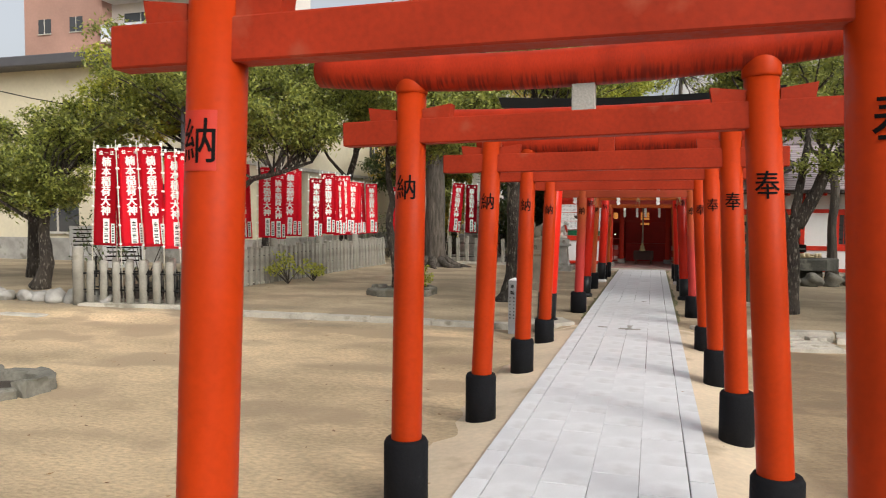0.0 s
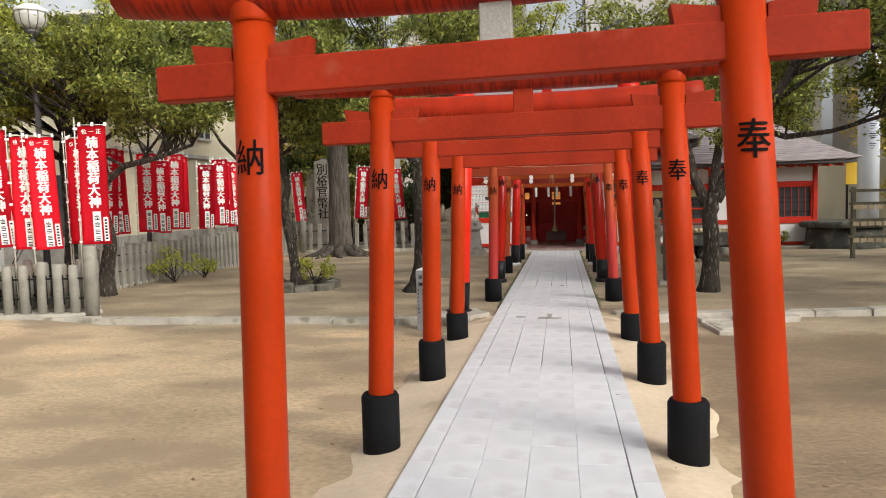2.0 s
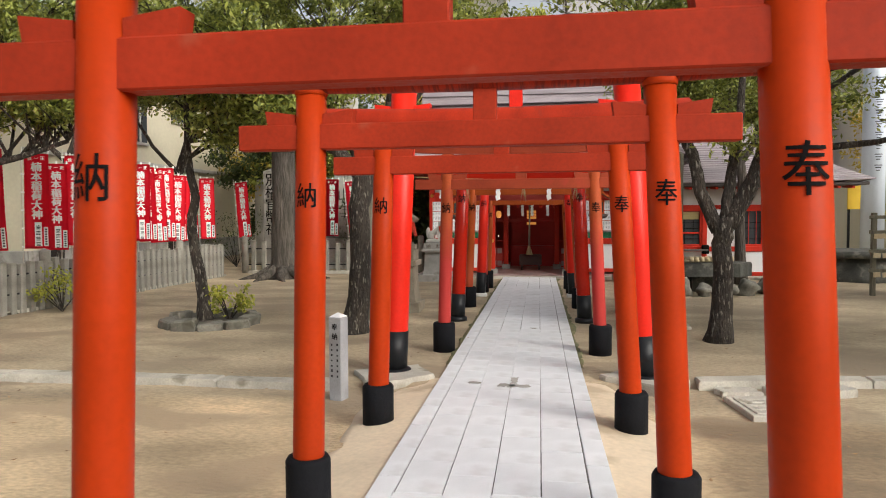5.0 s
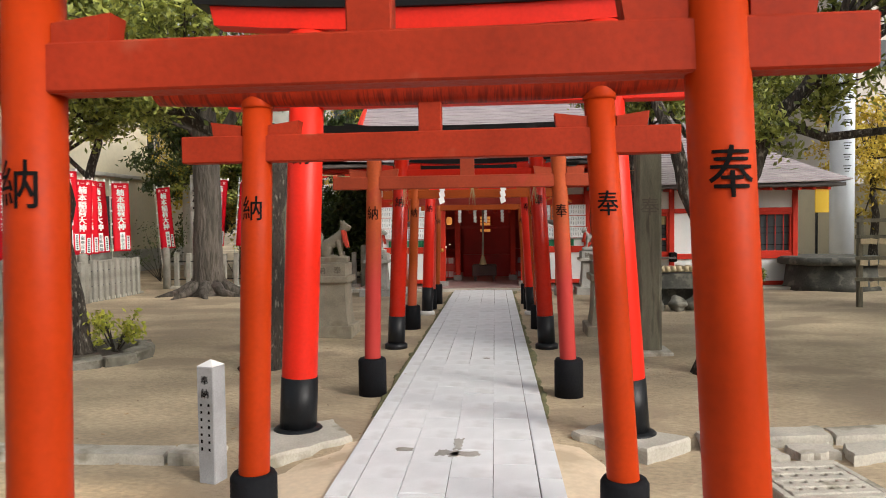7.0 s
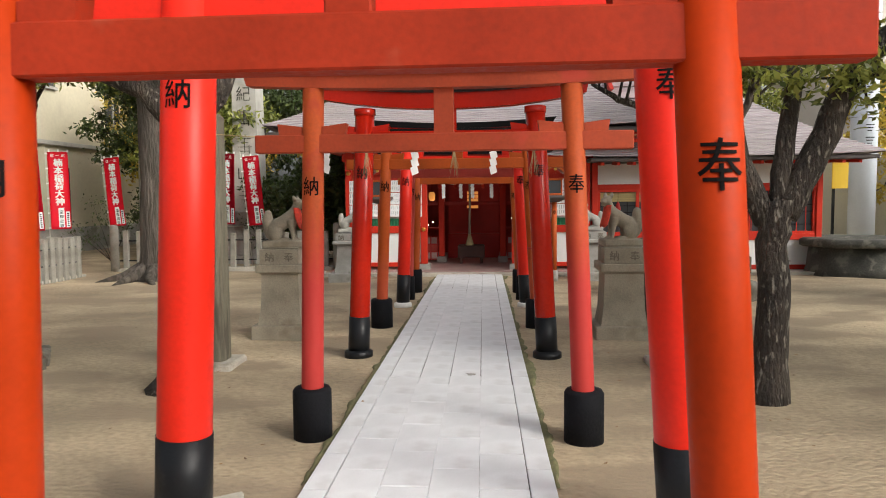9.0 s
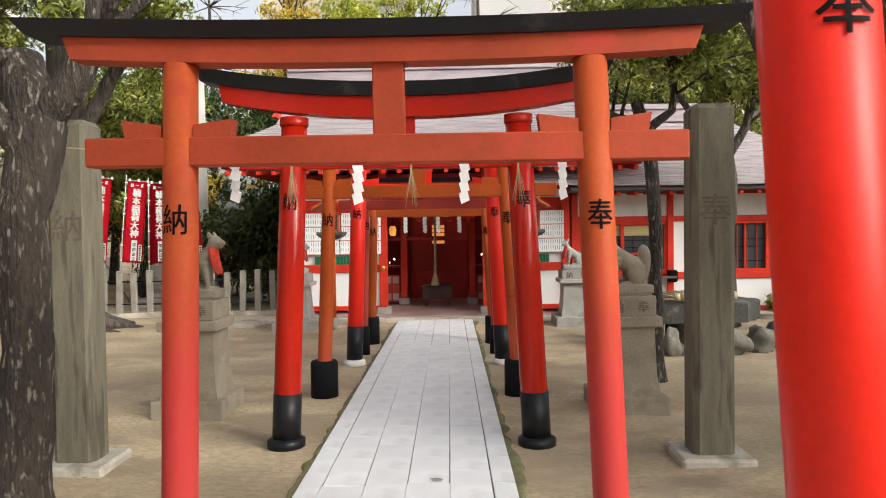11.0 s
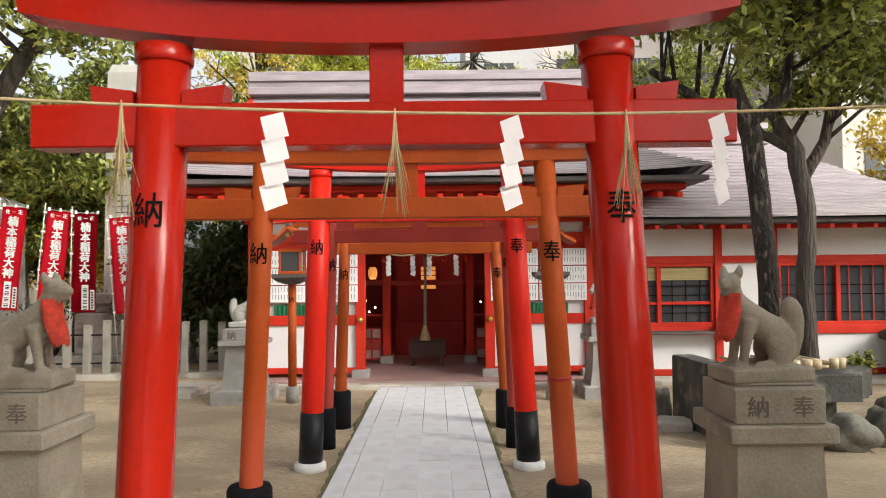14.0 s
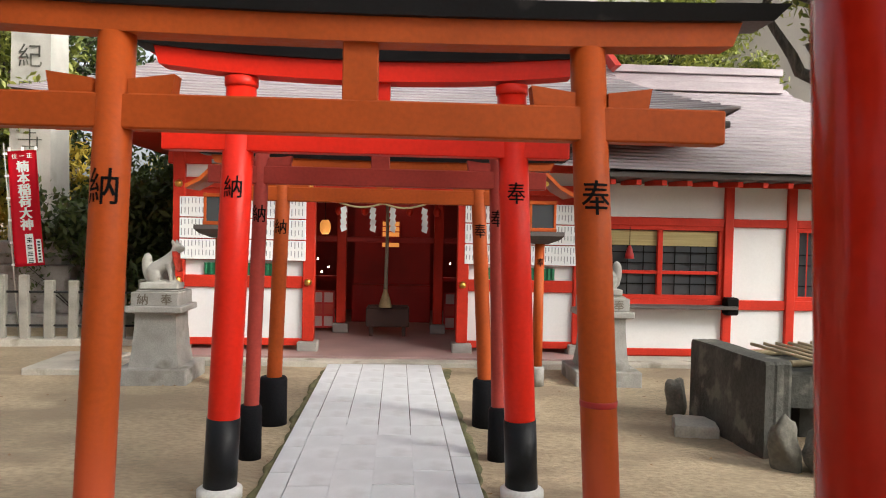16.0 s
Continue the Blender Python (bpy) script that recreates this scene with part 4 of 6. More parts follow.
def fox_on_pedestal(x, y, turn, stone, fox_stone, big, words):
    k = 0.88 if big else 0.92
    ped = thing("pedestal", (x, y, 0), ("brown sandstone" if big else "grey granite") + " stepped pedestal with carved characters", "pedestal", "fox pedestals")
    hw, z1, z2, z3, z4 = (0.3, 0.705, 0.79, 0.955, 1.03) if big else (0.33, 0.66, 0.72, 0.85, 0.925)
    part("foot_slab", box(B(), -hw, hw, -hw, hw, -0.03, 0.14, 0.01), stone, ped)
    b, t = (0.24, 0.2) if big else (0.235, 0.19)
    part("shaft", loft(B(), [[(-w, -w, z), (w, -w, z), (w, w, z), (-w, w, z)] for z, w in ((0.14, b), (0.3, b - 0.025), (0.5, t + 0.005), (z1 - 0.02, t), (z1, t + 0.02))]), stone, ped)
    part("cornice", box(B(), -0.285 * k, 0.285 * k, -0.285 * k, 0.285 * k, z1, z2, 0.008), stone, ped)
    blk = part("name_block", box(B(), -0.24 * k, 0.24 * k, -0.24 * k, 0.24 * k, z2, z3, 0.006), stone, ped)
    bm = B()
    for ch, dx in zip(words, (-0.12, 0.12)):
        write(bm, ch, 0.11 * k, dx * k, (z2 + z3) / 2, -0.2425 * k, fat=0.002)
    tagged(part("carving", bm, CARVE, blk), kind="stuff")
    part("top_slab", box(B(), -0.22 * k, 0.22 * k, -0.16 * k, 0.16 * k, z3, z4 - 0.061, 0.006), stone, ped)
    head = 42 if turn > 90 else -18
    key = (fox_stone.name, head)
    if key not in FOX:
        FOX[key] = mesh_of("fox_statue", fox_mesh(head), fox_stone)
    fx = new("fox_statue", FOX[key])
    fx.matrix_basis = pose(x, y, z4, 0, 0, turn) @ Matrix.Scale(1.06 if big else 0.9, 4)
    rm = fx.modifiers.new("join", "REMESH")
    rm.mode, rm.voxel_size, rm.use_smooth_shade = "VOXEL", 0.009, True
    tagged(fx, "seated stone fox guardian statue on a pedestal", "fox statue", "fox guardians")
    if "bib" not in FOX:
        FOX["bib"] = mesh_of("bib", bib_mesh(), BIB)
    bb = new("bib", FOX["bib"])
    bb.matrix_basis = pose(x, y, z4, 0, 0, turn) @ Matrix.Scale(1.06 if big else 0.9, 4)
    sol = bb.modifiers.new("thick", "SOLIDIFY")
    sol.thickness = 0.005
    tagged(bb, "red patterned cloth bib round the fox's neck", "bib", "fox bibs")


fox_on_pedestal(-2.39, 14.71, 3, BROWN_STONE, BROWN_STONE, True, "納奉")
fox_on_pedestal(1.25, 14.71, 188, BROWN_STONE, BROWN_STONE, True, "納奉")
fox_on_pedestal(-2.7, 19.88, 0, STONE, PALE_STONE, False, "納奉")
fox_on_pedestal(1.67, 20.0, 180, STONE, STONE, False, "納奉")

# ---- lantern posts before the hall ----
def lantern_post(x, y):
    t = thing("lantern_post", (x, y, 0), "orange wooden lantern post with gabled lamp house", "lantern post", "lantern posts by the hall")
    p = part("post", tube(B(), [(0, 0, 0.0), (0, 0, 1.42)], [0.052, 0.048], 16), ORANGE, t)
    part("lettering", on_post("納" if x < 0 else "奉", 0.08, 0.05, 1.2, lambda z: 0), INK, p)
    part("foot", lathe(B(), [(0.075, -0.02), (0.075, 0.16), (0.06, 0.18)], 16), STONE, t)
    part("tray", loft(B(), [[(-w, -w, z), (w, -w, z), (w, w, z), (-w, w, z)] for z, w in ((1.38, 0.07), (1.42, 0.16), (1.46, 0.2), (1.5, 0.2))]), ROOF_DARK, t)
    h = part("lamp_house", box(B(), -0.12, 0.12, -0.12, 0.12, 1.5, 1.79, 0.006), GLASS, t)
    for a in (-0.13, 0.105):
        for c in (-0.13, 0.105):
            part("corner_post", box(B(), a, a + 0.025, c, c + 0.025, 1.5, 1.8, 0.003), ORANGE, h)
    for z in (1.5, 1.76):
        part("frame", box(B(), -0.135, 0.135, -0.135, 0.135, z, z + 0.035, 0.004), ORANGE, h)
    rf = B()
    prof = [(-0.27, 1.83), (-0.14, 1.9), (0, 2.03), (0.14, 1.9), (0.27, 1.83), (0.27, 1.87), (0.14, 1.94), (0, 2.08), (-0.14, 1.94), (-0.27, 1.87)]
    loft(rf, [[(a, yy, z) for a, z in prof] for yy in (-0.24, 0.24)])
    rp = part("roof", rf, ORANGE, t)
    part("ridge_cap", box(B(), -0.03, 0.03, -0.25, 0.25, 2.06, 2.1, 0.005), ROOF_DARK, rp)
    knobp = B()
    tube(knobp, [(0, -0.24, 1.95), (0, -0.26, 1.95)], [0.025, 0.025], 10)
    part("boss", knobp, GOLD, rp)


lantern_post(-2.1, 19.7)
lantern_post(0.97, 19.76)

# ---- sacred rope between the grey posts ----
rope = thing("sacred_rope", (-0.49, 13.2, 0), "thin straw rope with paper streamers and tassels between grey posts", "sacred rope", turn=7)


def rope_z(x):
    return 2.055 - 0.085 * (1 - (x / 2.12) ** 2)


pts = [(-2.12 + 4.24 * i / 40, 0, rope_z(-2.12 + 4.24 * i / 40)) for i in range(41)]
part("rope", tube(B(), pts, [0.0045] * 41, 6), STRAW, rope)
for i, x in enumerate((-1.04, -0.29, 0.39, 1.03)):
    part("streamer", zigzag(B(), x, rope_z(x) - 0.015, -0.01, 0.245, 10 + i), WHITE, rope, "white folded paper streamer")
for q, x in enumerate((-0.7, 0.05, 0.74)):
    bm = B()
    random.seed(40 + q)
    zt = rope_z(x)
    for i in range(22):
        u, w = random.uniform(-0.045, 0.045), random.uniform(-0.03, 0.03)
        ln = random.uniform(0.2, 0.33)
        tube(bm, [(x, -0.01, zt + 0.01), (x + u * 0.2, -0.012 + w * 0.2, zt - ln * 0.4), (x + u, -0.015 + w, zt - ln)], [0.0022, 0.0018, 0.001], 4)
    part("straw_tassel", bm, STRAW, rope, "hanging straw tassel")

# ---- weathered grey posts beside the path ----
for x, y, h, ch in ((-2.66, 13.3, 2.26, "納"), (1.5, 13.38, 2.31, "奉")):
    t = thing("weathered_post", (x, y, 0), "weathered grey square timber post in a stone socket", "post", "old grey posts")
    bm = B()
    box(bm, -0.135, 0.135, -0.12, 0.12, 0.0, h, 0.035)
    p = part("shaft", bm, GREY_WOOD, t)
    part("lettering", write(B(), ch, 0.2, 0, h - 0.68, -0.1225, fat=0.002), CARVE, p)
    part("socket", box(B(), -0.24, 0.24, -0.22, 0.22, -0.05, 0.04, 0.02), KERB, t)

# ---- small marker stone ----
t = thing("marker_stone", (-1.88, 9.4, -0.06), "slim speckled grey granite marker stone with black lettering", "marker stone", turn=-16)
bm = B()
box(bm, -0.06, 0.06, -0.06, 0.06, -0.05, 0.7, 0.006)
p = part("shaft", bm, surf("speckled_granite", (0.36, 0.365, 0.375), 0.8, 3, 160, 0.3, 0.15), t)
part("point", loft(B(), [[(-w, -w, z), (w, -w, z), (w, w, z), (-w, w, z)] for z, w in ((0.701, 0.059), (0.735, 0.004))]), PLASTER, t)
bm = B()
write(bm, "奉", 0.055, 0, 0.62, -0.0615, fat=0.002)
write(bm, "納", 0.055, 0, 0.54, -0.0615, fat=0.002)
random.seed(3)
for i in range(7):
    for x in (-0.03, 0.025):
        box(bm, x - 0.007, x + 0.007, -0.0618, -0.06, 0.46 - i * 0.045, 0.46 - i * 0.045 + random.uniform(0.012, 0.022))
tagged(part("lettering", bm, INK, p), kind="stuff")

# ---- kerb across the yard, gate footing slabs, drain cover ----
def slab(bm, outline, z0, z1, seed=0, jag=0.02):
    random.seed(seed)
    pts = []
    for i, (x, y) in enumerate(outline):
        nx, ny = outline[(i + 1) % len(outline)]
        for k in range(6):
            u = k / 6
            pts.append((x + (nx - x) * u + random.uniform(-jag, jag), y + (ny - y) * u + random.uniform(-jag, jag)))
    mid = (sum(p[0] for p in pts) / len(pts), sum(p[1] for p in pts) / len(pts))
    ins = [(mid[0] + (p[0] - mid[0]) * 0.97, mid[1] + (p[1] - mid[1]) * 0.97) for p in pts]
    return loft(bm, [[(*p, z0) for p in pts], [(*p, z1 - 0.02 + random.uniform(-0.006, 0.006)) for p in pts], [(*p, z1) for p in ins]])


kerb = thing("kerb", (0, 0, 0), "low worn stone kerb crossing the sandy yard", "kerb", kind="structure")
random.seed(8)
x = -9.2
while x < -2.0:
    w = random.uniform(0.75, 1.25)
    x1 = min(x + w, -1.95)
    y0 = 9.62 + 0.005 * (x + 6)
    part("kerb_stone", slab(B(), [(x + 0.008, y0), (x1 - 0.008, y0), (x1 - 0.008, y0 + 0.2), (x + 0.008, y0 + 0.2)], -0.15, 0.008 + random.uniform(-0.006, 0.006), int(x * 10) + 200, 0.008), KERB, kerb)
    x = x1
x = 1.2
while x < 9:
    x1 = x + random.uniform(0.6, 1.1)
    y0, y1 = 9.84 + 0.172 * x, 9.84 + 0.172 * x1
    part("kerb_stone", slab(B(), [(x + 0.01, y0), (x1 - 0.01, y1), (x1 - 0.01, y1 + 0.22), (x + 0.01, y0 + 0.22)], -0.15, 0.015 + random.uniform(-0.012, 0.006), int(x * 10), 0.012), KERB, kerb)
    x = x1
for outline, sd in (([(-1.93, 10.08), (-1.62, 9.5), (-1.14, 10.02), (-1.38, 10.42)], 1), ([(0.34, 10.16), (0.8, 9.79), (1.14, 10.06), (0.63, 10.42)], 2)):
    tagged(part("footing_slab", slab(B(), outline, -0.15, 0.035, sd, 0.014), KERB),
           "rough broken stone slab under a red gate post", "slab", "gate footing slabs")
t = thing("drain_cover", (1.685, 9.48, -0.055), "square concrete drain cover with rows of slots", "drain cover", turn=8)
t.scale = (0.7, 0.72, 1)
bm = B()
for i in range(5):
    box(bm, -0.36, 0.36, -0.33 + i * 0.145, -0.33 + i * 0.145 + 0.08, -0.03, 0.035, 0.008)
for i in range(6):
    box(bm, -0.36 + i * 0.13, -0.36 + i * 0.13 + 0.07, -0.33, 0.33, -0.03, 0.03, 0.006)
part("grating", bm, KERB, t)
for a, b, c, d in ((-0.44, 0.44, -0.42, -0.335), (-0.44, 0.44, 0.335, 0.42), (-0.44, -0.365, -0.334, 0.334), (0.365, 0.44, -0.334, 0.334)):
    part("rim", box(B(), a, b, c, d, -0.05, 0.03, 0.01), KERB, t)
for q, outline in enumerate(([(1.36, 9.84), (1.7, 9.88), (1.66, 10.08), (1.32, 10.03)], [(1.76, 9.86), (2.02, 9.93), (2.04, 10.12), (1.74, 10.08)], [(2.06, 9.8), (2.5, 9.98), (2.45, 10.16), (2.1, 10.06)])):
    tagged(part("loose_stone", slab(B(), outline, -0.1, -0.02 + 0.012 * q, 9 + q, 0.018), KERB), "loose flat broken stone beside the drain cover", "stone", "broken slabs by the drain")

# ---- purification trough ----
t = thing("stone_trough", (2.12, 17.5, 0), "dark mossy stone trough on boulders with bamboo ladles", "water basin", turn=5)
part("side_wall", slab(B(), [(0, 0), (0.2, 0.02), (0.2, 1.06), (0, 1.04)], -0.05, 0.645, 5, 0.012), DARK_STONE, t)
part("basin", slab(B(), [(0.21, 0.12), (1.35, 0.08), (1.75, 0.5), (1.5, 1.0), (0.21, 1.05)], 0.3, 0.555, 6, 0.025), DARK_STONE, t)
part("support", slab(B(), [(0.6, 0.5), (1.4, 0.5), (1.4, 0.9), (0.6, 0.9)], -0.05, 0.3, 7, 0.02), DARK_STONE, t)
t2 = thing("ladle_rack", (2.8, 18.1, 0.555), "bamboo rack with a row of bamboo ladles", "ladle rack", turn=12)
for yy in (-0.22, 0.22):
    part("rail", tube(B(), [(-0.4, yy, 0.03), (0.55, yy, 0.04)], [0.025, 0.025], 10), BAMBOO, t2)
random.seed(5)
for i in range(8):
    xx = -0.32 + i * 0.11
    a = random.uniform(-0.04, 0.04)
    l1 = part("ladle", tube(B(), [(xx - a, -0.42, 0.075), (xx + a, 0.32, 0.085)], [0.013, 0.013], 8), BAMBOO, t2)
    part("cup", tube(B(), [(xx - a, -0.42, 0.04), (xx - a, -0.42, 0.13)], [0.04, 0.042], 12), BAMBOO, l1)
random.seed(12)
for i, (x, y, w, h) in enumerate(((2.17, 17.3, 0.1, 0.2), (2.38, 17.22, 0.13, 0.18), (2.72, 17.2, 0.17, 0.12), (3.1, 17.25, 0.2, 0.16), (3.55, 17.45, 0.22, 0.17), (3.95, 17.75, 0.2, 0.14), (1.98, 18.75, 0.08, 0.18), (4.15, 18.3, 0.22, 0.17))):
    tagged(part("boulder", blob(B(), (x, y, h * 0.6), (w, w * 0.85, h), i, 0.3, 3, i), RUBBLE), "rounded grey-green boulder beside the stone trough", "boulder", "boulders round the trough")
tagged(part("stepping_slab", slab(B(), [(1.72, 18.05), (2.02, 17.98), (2.12, 18.3), (1.82, 18.4)], -0.03, 0.06, 3, 0.01), KERB), "small pale stepping slab on the sand", "slab")

# ---- dark stone well and column ----
t = thing("stone_well", (6.75, 21.0, 0), "dark octagonal stone well curb with thick rim", "well")
part("curb", lathe(B(), [(1.02, -0.05), (0.95, 0.1), (0.9, 0.5)], 8), DARK_STONE, t)
part("rim", lathe(B(), [(1.0, 0.5), (1.08, 0.53), (1.08, 0.62), (1.0, 0.66)], 8), DARK_STONE, t)
t = thing("round_column", (8.9, 25.3, 0), "tall pale blue round column with a line of dark writing", "column")
p = part("shaft", lathe(B(), [(0.3, -0.05), (0.3, 9.0)], 28), BLUE_WHITE, t)
bm = B()
for i in range(9):
    for k in range(3):
        box(bm, -0.1 + 0.02 * k, 0.1 - 0.03 * k, -0.304, -0.29, 5.2 - i * 0.3 - k * 0.07, 5.22 - i * 0.3 - k * 0.07)
part("writing", bm, INK, p)

# ---- votive rack ----
t = thing("votive_rack", (6.3, 17.6, 0), "weathered timber rack hung with small wooden votive tablets", "rack")
for x in (-0.55, 0.55):
    part("upright", box(B(), x - 0.04, x + 0.04, -0.04, 0.04, -0.02, 1.5, 0.005), GREY_WOOD, t)
for z in (0.45, 0.8, 1.15, 1.42):
    part("rail", box(B(), -0.65, 0.65, -0.065, -0.041, z - 0.03, z + 0.03, 0.004), GREY_WOOD, t)
random.seed(4)
first = part("tablet", box(B(), -0.06, 0.06, -0.006, 0.006, -0.09, 0, 0.002), BAMBOO, t)
first.matrix_basis = pose(-0.5, -0.085, 1.12, 0, random.uniform(-6, 6), 0)
for z in (0.42, 0.77, 1.12):
    for i in range(8):
        again("tablet", first, pose(-0.52 + i * 0.148, -0.085 - 0.01 * random.random(), z, 0, random.uniform(-10, 10), 0), t)

# ---- small pergola of stones in the yard ----
def ring_of_stones(x, y, r, n, seed, label):
    random.seed(seed)
    t = thing("tree_surround", (x, y, ground_z(x, y) - 0.01), label, "stone border")
    for i in range(n):
        a = 2 * math.pi * i / n
        s = r * math.pi / n * random.uniform(0.95, 1.1)
        bm = B()
        box(bm, -s * 0.55, s * 0.55, -s * 0.98, s * 0.98, -0.06, 0.13 + random.uniform(-0.025, 0.03), 0.02)
        bmesh.ops.subdivide_edges(bm, edges=bm.edges[:], cuts=1)
        for v in bm.verts:
            v.co += Vector((noise.noise(v.co * 9 + Vector((i, seed, 0))), noise.noise(v.co * 9 + Vector((seed, i, 5))), 0.5 * noise.noise(v.co * 8 + Vector((7, i, seed))))) * 0.035
        bm.transform(pose(math.cos(a) * r * random.uniform(0.92, 1.05), math.sin(a) * r, 0, random.uniform(-6, 6), random.uniform(-8, 8), math.degrees(a) + random.uniform(-10, 10)))
        part("stone", bm, RUBBLE, t)
    part("soil", blob(B(), (0, 0, -0.03), (r * 0.88, r * 0.88, 0.1), 3, 0.08, 3), SOIL_AND_SHADE, t)


ring_of_stones(-4.78, 12.95, 0.58, 11, 3, "ring of rough stones with soil round a slim tree")
ring_of_stones(-5.6, 4.85, 0.42, 10, 6, "ring of grey stones in the sandy yard")
random.seed(31)
for i in range(9):
    s = random.uniform(0.14, 0.24)
    tagged(part("edge_stone", blob(B(), (-11.6 + i * 0.36, 9.75 + random.uniform(-0.05, 0.05), s * 0.4), (s * 1.1, s * 0.8, s * 0.7), i + 60, 0.2, 3, i), STONE), "rounded grey edging stone beside the yard", "stone", "edging stones")
tagged(part("flat_slab", slab(B(), [(-9.8, 8.5), (-8.95, 8.5), (-8.9, 9.05), (-9.75, 9.1)], -0.13, -0.04, 14, 0.01), KERB), "flat pale stone slab on the sand", "slab")

# ---- fences ----
pb = B()
lathe(pb, [(0.067, -0.05), (0.065, 0.5), (0.063, 0.69), (0.05, 0.72), (0.02, 0.73)], 12)
POST_MESH = mesh_of("fence_post", pb, FENCE)
pb = B()
box(pb, -0.055, 0.055, -0.05, 0.05, -0.05, 0.8, 0.012)
PALE_MESH = mesh_of("fence_pale", pb, FENCE)
pb = B()
lathe(pb, [(0.09, -0.05), (0.088, 0.9), (0.08, 0.94), (0.05, 0.965)], 16)
BIG_MESH = mesh_of("corner_post", pb, FENCE)
BAR_MESH = mesh_of("bar", tube(B(), [(0, 0, 0.16), (0, 0, 0.57)], [0.009, 0.009], 6), IRON)


def fence(points, step, mesh, label, seed, rails=(0.25, 0.52), ends=(), bars=False):
    random.seed(seed)
    f = thing("fence", (0, 0, 0), label, "fence", kind="structure")
    for (xa, ya), (xb, yb) in zip(points, points[1:]):
        d = math.hypot(xb - xa, yb - ya)
        n = max(1, int(d / step))
        ang = math.degrees(math.atan2(yb - ya, xb - xa))
        for i in range(n):
            u = (i + 0.5) / n
            o = new("post", mesh)
            o.parent = f
            o.matrix_basis = pose(xa + (xb - xa) * u, ya + (yb - ya) * u, 0, random.uniform(-1.5, 1.5), random.uniform(-1.5, 1.5), ang + random.uniform(-4, 4)) @ Matrix.Diagonal((1, 1, random.uniform(0.95, 1.05), 1))
        if bars:
            for i in range(1, n):
                for du in (-0.18, 0.18):
                    u = (i + du) / n
                    o = new("bar", BAR_MESH)
                    o.parent, o.matrix_basis = f, pose(xa + (xb - xa) * u, ya + (yb - ya) * u, 0)
        for z in rails:
            part("rail", tube(B(), [(xa, ya, z), (xb, yb, z)], [0.014, 0.014], 8), IRON, f, "black iron rail")
        part("plinth", slab(B(), [(xa, ya - 0.14), (xb, yb - 0.14), (xb + 0.01, yb + 0.14), (xa + 0.01, ya + 0.14)], -0.05, 0.045, seed, 0.006), KERB, f)
    for x, y in ends:
        o = new("corner_post", BIG_MESH)
        o.parent, o.matrix_basis = f, pose(x, y, 0)
    return f


fence([(-9.06, 9.54), (-6.76, 9.9)], 0.23, POST_MESH, "row of round grey concrete fence posts with iron rails", 21, ends=((-9.16, 9.53), (-6.66, 9.94)), bars=True)
fence([(-9.2, 9.95), (-6.95, 10.3)], 0.23, POST_MESH, "second row of round concrete posts behind the iron rails", 25, bars=True)
# Added ground sheet; its dark colour stands in for shade between the posts.
bed = part("planting_bed", slab(B(), [(-9.25, 9.68), (-6.75, 10.06), (-8.3, 12.15), (-8.3, 13.6), (-10.6, 13.6), (-10.4, 9.9)], -0.05, 0.03, 26, 0.03), SOIL_AND_SHADE)
tagged(bed, "added dark ground sheet under the banners, shade in its colour", "soil bed", kind="structure")
fence([(-6.7, 10.05), (-8.3, 12.1)], 0.3, POST_MESH, "short fence of round concrete posts", 22)
fence([(-8.35, 12.2), (-8.15, 20.5)], 0.2, PALE_MESH, "long fence of close-set weathered stone pales", 23, rails=(0.3, 0.6), ends=((-8.33, 14.3), (-8.28, 16.4), (-8.22, 18.5)))
fence([(-8.0, 21.7), (-3.5, 22.05)], 0.27, PALE_MESH, "back fence of stone pales with thin iron bars", 24, rails=(0.2, 0.62), ends=((-8.05, 21.6), (-3.4, 22.05)))


# ---- banners ----
def wave(v):
    """Gentle folds of a hanging banner."""
    return Vector((v.x, v.y + 0.018 * math.sin(v.x * 11 + v.z * 1.4) + 0.012 * math.sin(v.z * 3.1), v.z))


